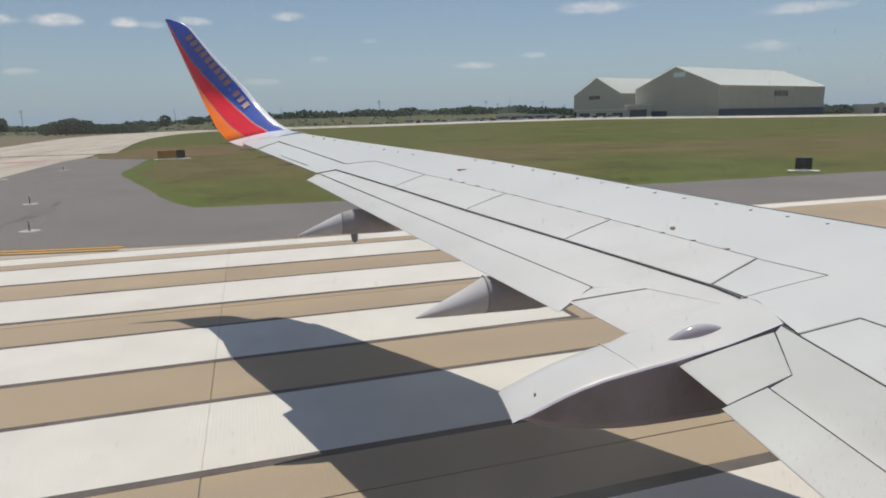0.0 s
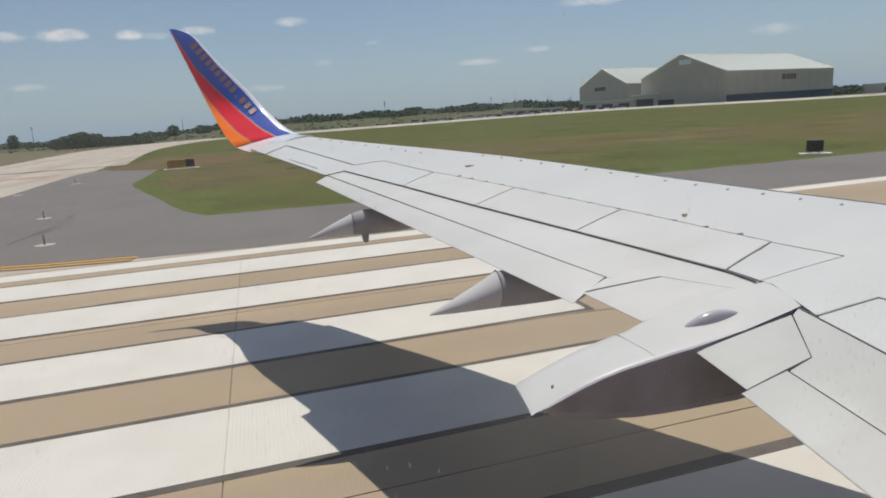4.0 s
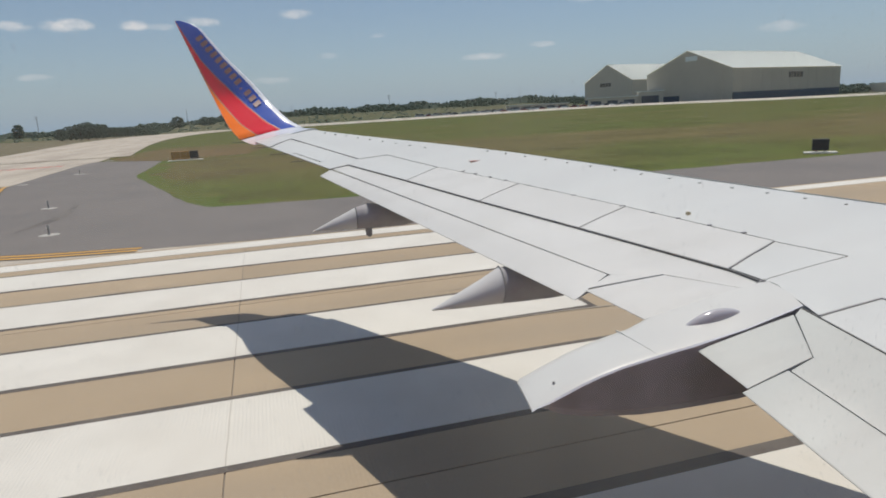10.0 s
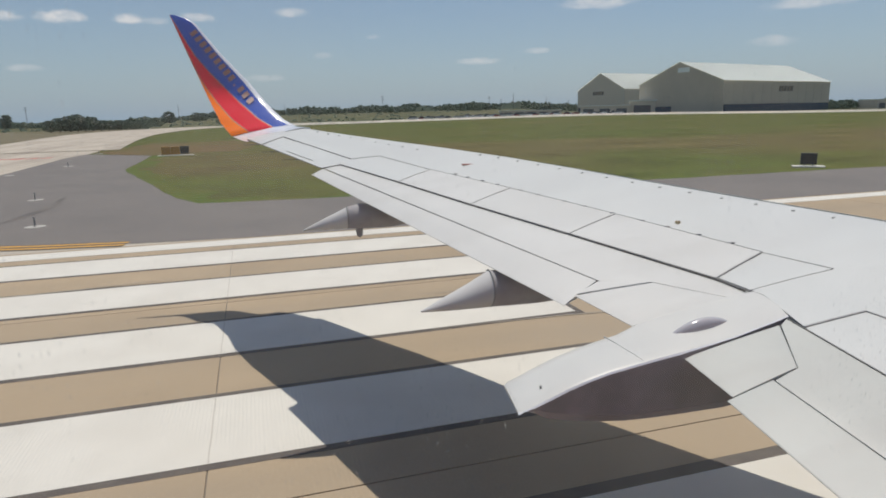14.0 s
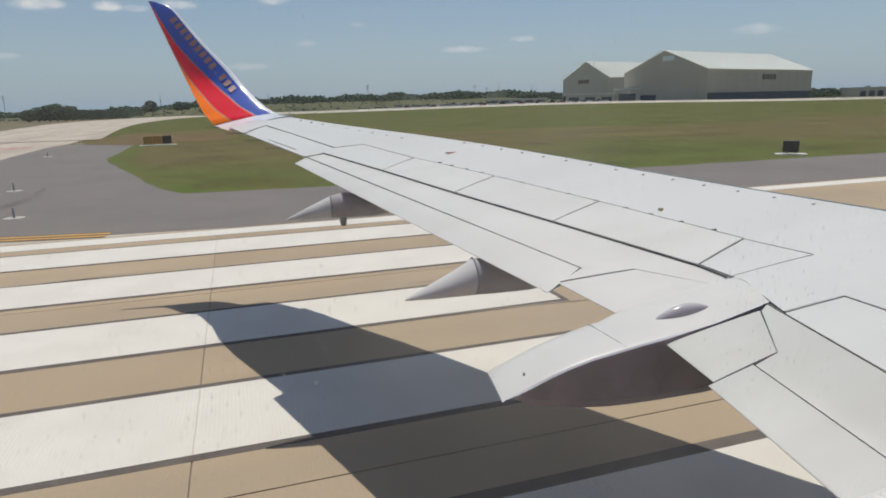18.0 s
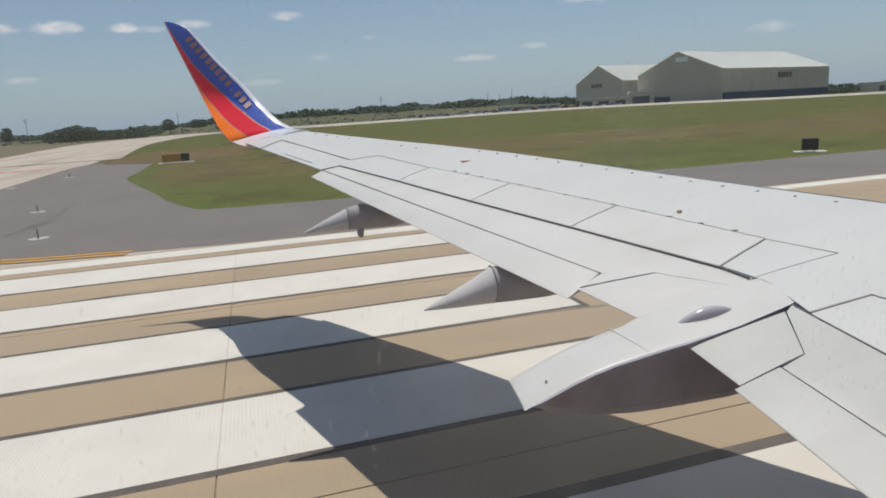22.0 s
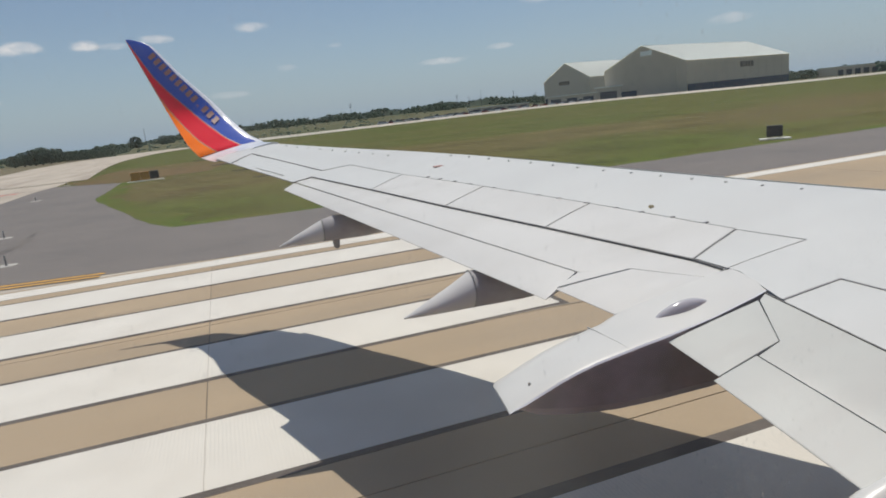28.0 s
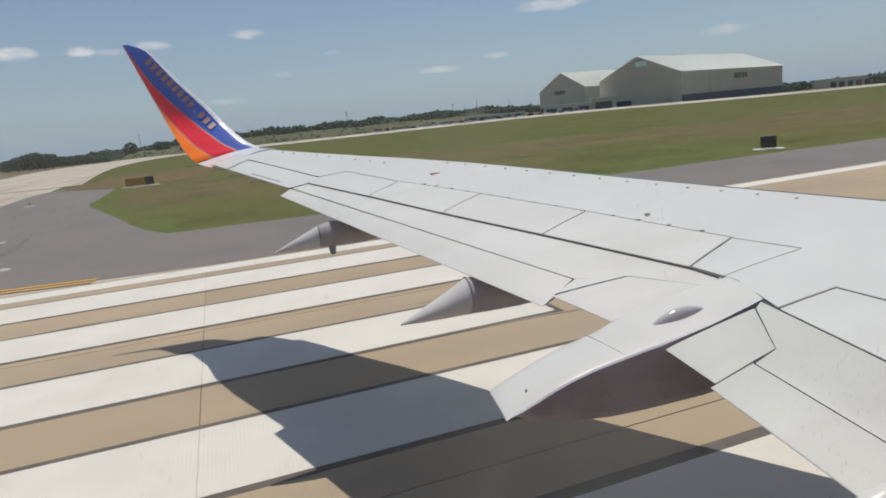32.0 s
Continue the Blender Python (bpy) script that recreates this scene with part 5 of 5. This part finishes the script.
def window_pane():
    """A scuffed acrylic pane in the cabin window: clear, with a faint veil of dust and smears."""
    m = bpy.data.materials.new("scuffed_acrylic")
    m.use_nodes = True
    nt = m.node_tree
    N, L = nt.nodes, nt.links
    N.clear()
    out, mix, clear, veil = N.new("ShaderNodeOutputMaterial"), N.new("ShaderNodeMixShader"), N.new("ShaderNodeBsdfTransparent"), N.new("ShaderNodeBsdfTranslucent")
    clear.inputs["Color"].default_value = (0.985, 0.985, 0.98, 1)
    veil.inputs["Color"].default_value = (0.95, 0.89, 0.78, 1)
    geo, noise_, ramp = N.new("ShaderNodeNewGeometry"), N.new("ShaderNodeTexNoise"), N.new("ShaderNodeMapRange")
    stretch = N.new("ShaderNodeVectorMath")
    stretch.operation = "MULTIPLY"
    stretch.inputs[1].default_value = (1.0, 1.0, 0.5)
    L.new(geo.outputs["Position"], stretch.inputs[0])
    L.new(stretch.outputs[0], noise_.inputs["Vector"])
    noise_.inputs["Scale"].default_value, noise_.inputs["Detail"].default_value = 60.0, 3.0
    ramp.inputs["From Min"].default_value, ramp.inputs["From Max"].default_value = 0.35, 0.75
    ramp.inputs["To Min"].default_value, ramp.inputs["To Max"].default_value = 0.022, 0.065
    L.new(noise_.outputs["Fac"], ramp.inputs["Value"])
    total = ramp
    patches, where = N.new("ShaderNodeTexNoise"), N.new("ShaderNodeMapRange")
    patches.inputs["Scale"].default_value, patches.inputs["Detail"].default_value = 30.0, 2.0
    L.new(geo.outputs["Position"], patches.inputs["Vector"])
    where.inputs["From Min"].default_value, where.inputs["From Max"].default_value = 0.40, 0.66
    where.inputs["To Min"].default_value = 0.12
    L.new(patches.outputs["Fac"], where.inputs["Value"])
    # fine specks and coarser dried drops, thick in some patches and sparse in others
    for size, reach, strength in ((1400.0, 0.36, 0.30), (760.0, 0.20, 0.15)):
        bent = N.new("ShaderNodeTexNoise")
        bent.inputs["Scale"].default_value, bent.inputs["Detail"].default_value = size * 0.9, 2.0
        L.new(stretch.outputs[0], bent.inputs["Vector"])
        push, lean = N.new("ShaderNodeVectorMath"), N.new("ShaderNodeVectorMath")
        push.operation, lean.operation = "SCALE", "ADD"
        push.inputs["Scale"].default_value = 0.5 / size
        L.new(bent.outputs["Color"], push.inputs[0])
        L.new(stretch.outputs[0], lean.inputs[0])
        L.new(push.outputs[0], lean.inputs[1])
        cells, near, pick, both, spots, added = N.new("ShaderNodeTexVoronoi"), N.new("ShaderNodeMapRange"), N.new("ShaderNodeMapRange"), N.new("ShaderNodeMath"), N.new("ShaderNodeMath"), N.new("ShaderNodeMath")
        cells.inputs["Scale"].default_value = size
        L.new(lean.outputs[0], cells.inputs["Vector"])
        near.inputs["From Min"].default_value, near.inputs["From Max"].default_value = 0.04, reach
        near.inputs["To Min"].default_value, near.inputs["To Max"].default_value = strength, 0.0
        L.new(cells.outputs["Distance"], near.inputs["Value"])
        split = N.new("ShaderNodeSeparateColor")
        L.new(cells.outputs["Color"], split.inputs[0])
        pick.inputs["From Min"].default_value, pick.inputs["From Max"].default_value = 0.45, 1.0
        L.new(split.outputs[0], pick.inputs["Value"])
        both.operation, spots.operation, added.operation = "MULTIPLY", "MULTIPLY", "ADD"
        L.new(near.outputs[0], both.inputs[0])
        L.new(pick.outputs[0], both.inputs[1])
        L.new(both.outputs[0], spots.inputs[0])
        L.new(where.outputs[0], spots.inputs[1])
        L.new(spots.outputs[0], added.inputs[0])
        L.new(total.outputs[0], added.inputs[1])
        total = added
    smear, soft, veiled = N.new("ShaderNodeTexNoise"), N.new("ShaderNodeMapRange"), N.new("ShaderNodeMath")
    smear.inputs["Scale"].default_value, smear.inputs["Detail"].default_value = 22.0, 2.0
    L.new(stretch.outputs[0], smear.inputs["Vector"])
    soft.inputs["From Min"].default_value, soft.inputs["From Max"].default_value, soft.inputs["To Max"].default_value = 0.5, 0.75, 0.05
    L.new(smear.outputs["Fac"], soft.inputs["Value"])
    veiled.operation = "ADD"
    L.new(total.outputs[0], veiled.inputs[0])
    L.new(soft.outputs[0], veiled.inputs[1])
    L.new(veiled.outputs[0], mix.inputs["Fac"])
    L.new(clear.outputs[0], mix.inputs[1])
    L.new(veil.outputs[0], mix.inputs[2])
    L.new(mix.outputs[0], out.inputs["Surface"])
    bm = bmesh.new()
    vs = [bm.verts.new(p) for p in ((-0.2, 0.075, 3.4), (0.26, 0.075, 3.4), (0.26, 0.075, 4.1), (-0.2, 0.075, 4.1))]
    bm.faces.new(vs)
    pane = part("window_pane", bm, m, cabin, "clear scuffed acrylic window pane")
    pane.visible_shadow = False


window_pane()


# the trailing edge and flaps sit a little higher and further in than the straight plan, as their shadow on the runway shows
HUB = Vector((0.0, 0.0, 3.75))


def draw_in(ob):
    for v in ob.data.vertices:
        x, y, z = v.co
        u = (x_le(min(y, 12.8)) - x) / chord(min(y, 12.8))
        a = min(max((u - 0.45) / 0.4, 0.0), 1.0)
        k = 1 - 0.055 * a * a * (3 - 2 * a) * min(max((12.7 - y) / 1.0, 0.0), 1.0)
        g = min(max((y - 11.4) / 1.2, 0.0), 1.0)
        f = min(max((z - 3.56) / 0.84, 0.0), 1.0)
        k += 0.034 * f ** 3 * (f * (6 * f - 15) + 10) * (1 if y > 12.3 else 0)
        k += 0.024 * g * g * (3 - 2 * g) * (1 - 0.75 * min(max((z - 3.7) / 1.9, 0.0), 1.0))
        v.co = HUB + (v.co - HUB) * k


for ob in list(wing.children_recursive):
    if ob.type == "MESH":
        draw_in(ob)

# the aircraft has rolled to this point of the runway: the airfield's plan is laid out from a mark ADVANCE metres behind it,
# the far side of the field from one a little further back
ADVANCE, FAR_ADVANCE = 1.4, 3.85
FAR = ("hangar", "annex_building", "far_", "dry_", "tree", "utility_pole", "car", "scrub", "ground", "taxiway_bend")
for ob in list(scene.objects):
    if ob.parent is None and ob.type in ("MESH", "EMPTY") and not ob.name.startswith(("aircraft_wing", "fuselage")):
        ob.location.x += FAR_ADVANCE if ob.name.startswith(FAR) else ADVANCE
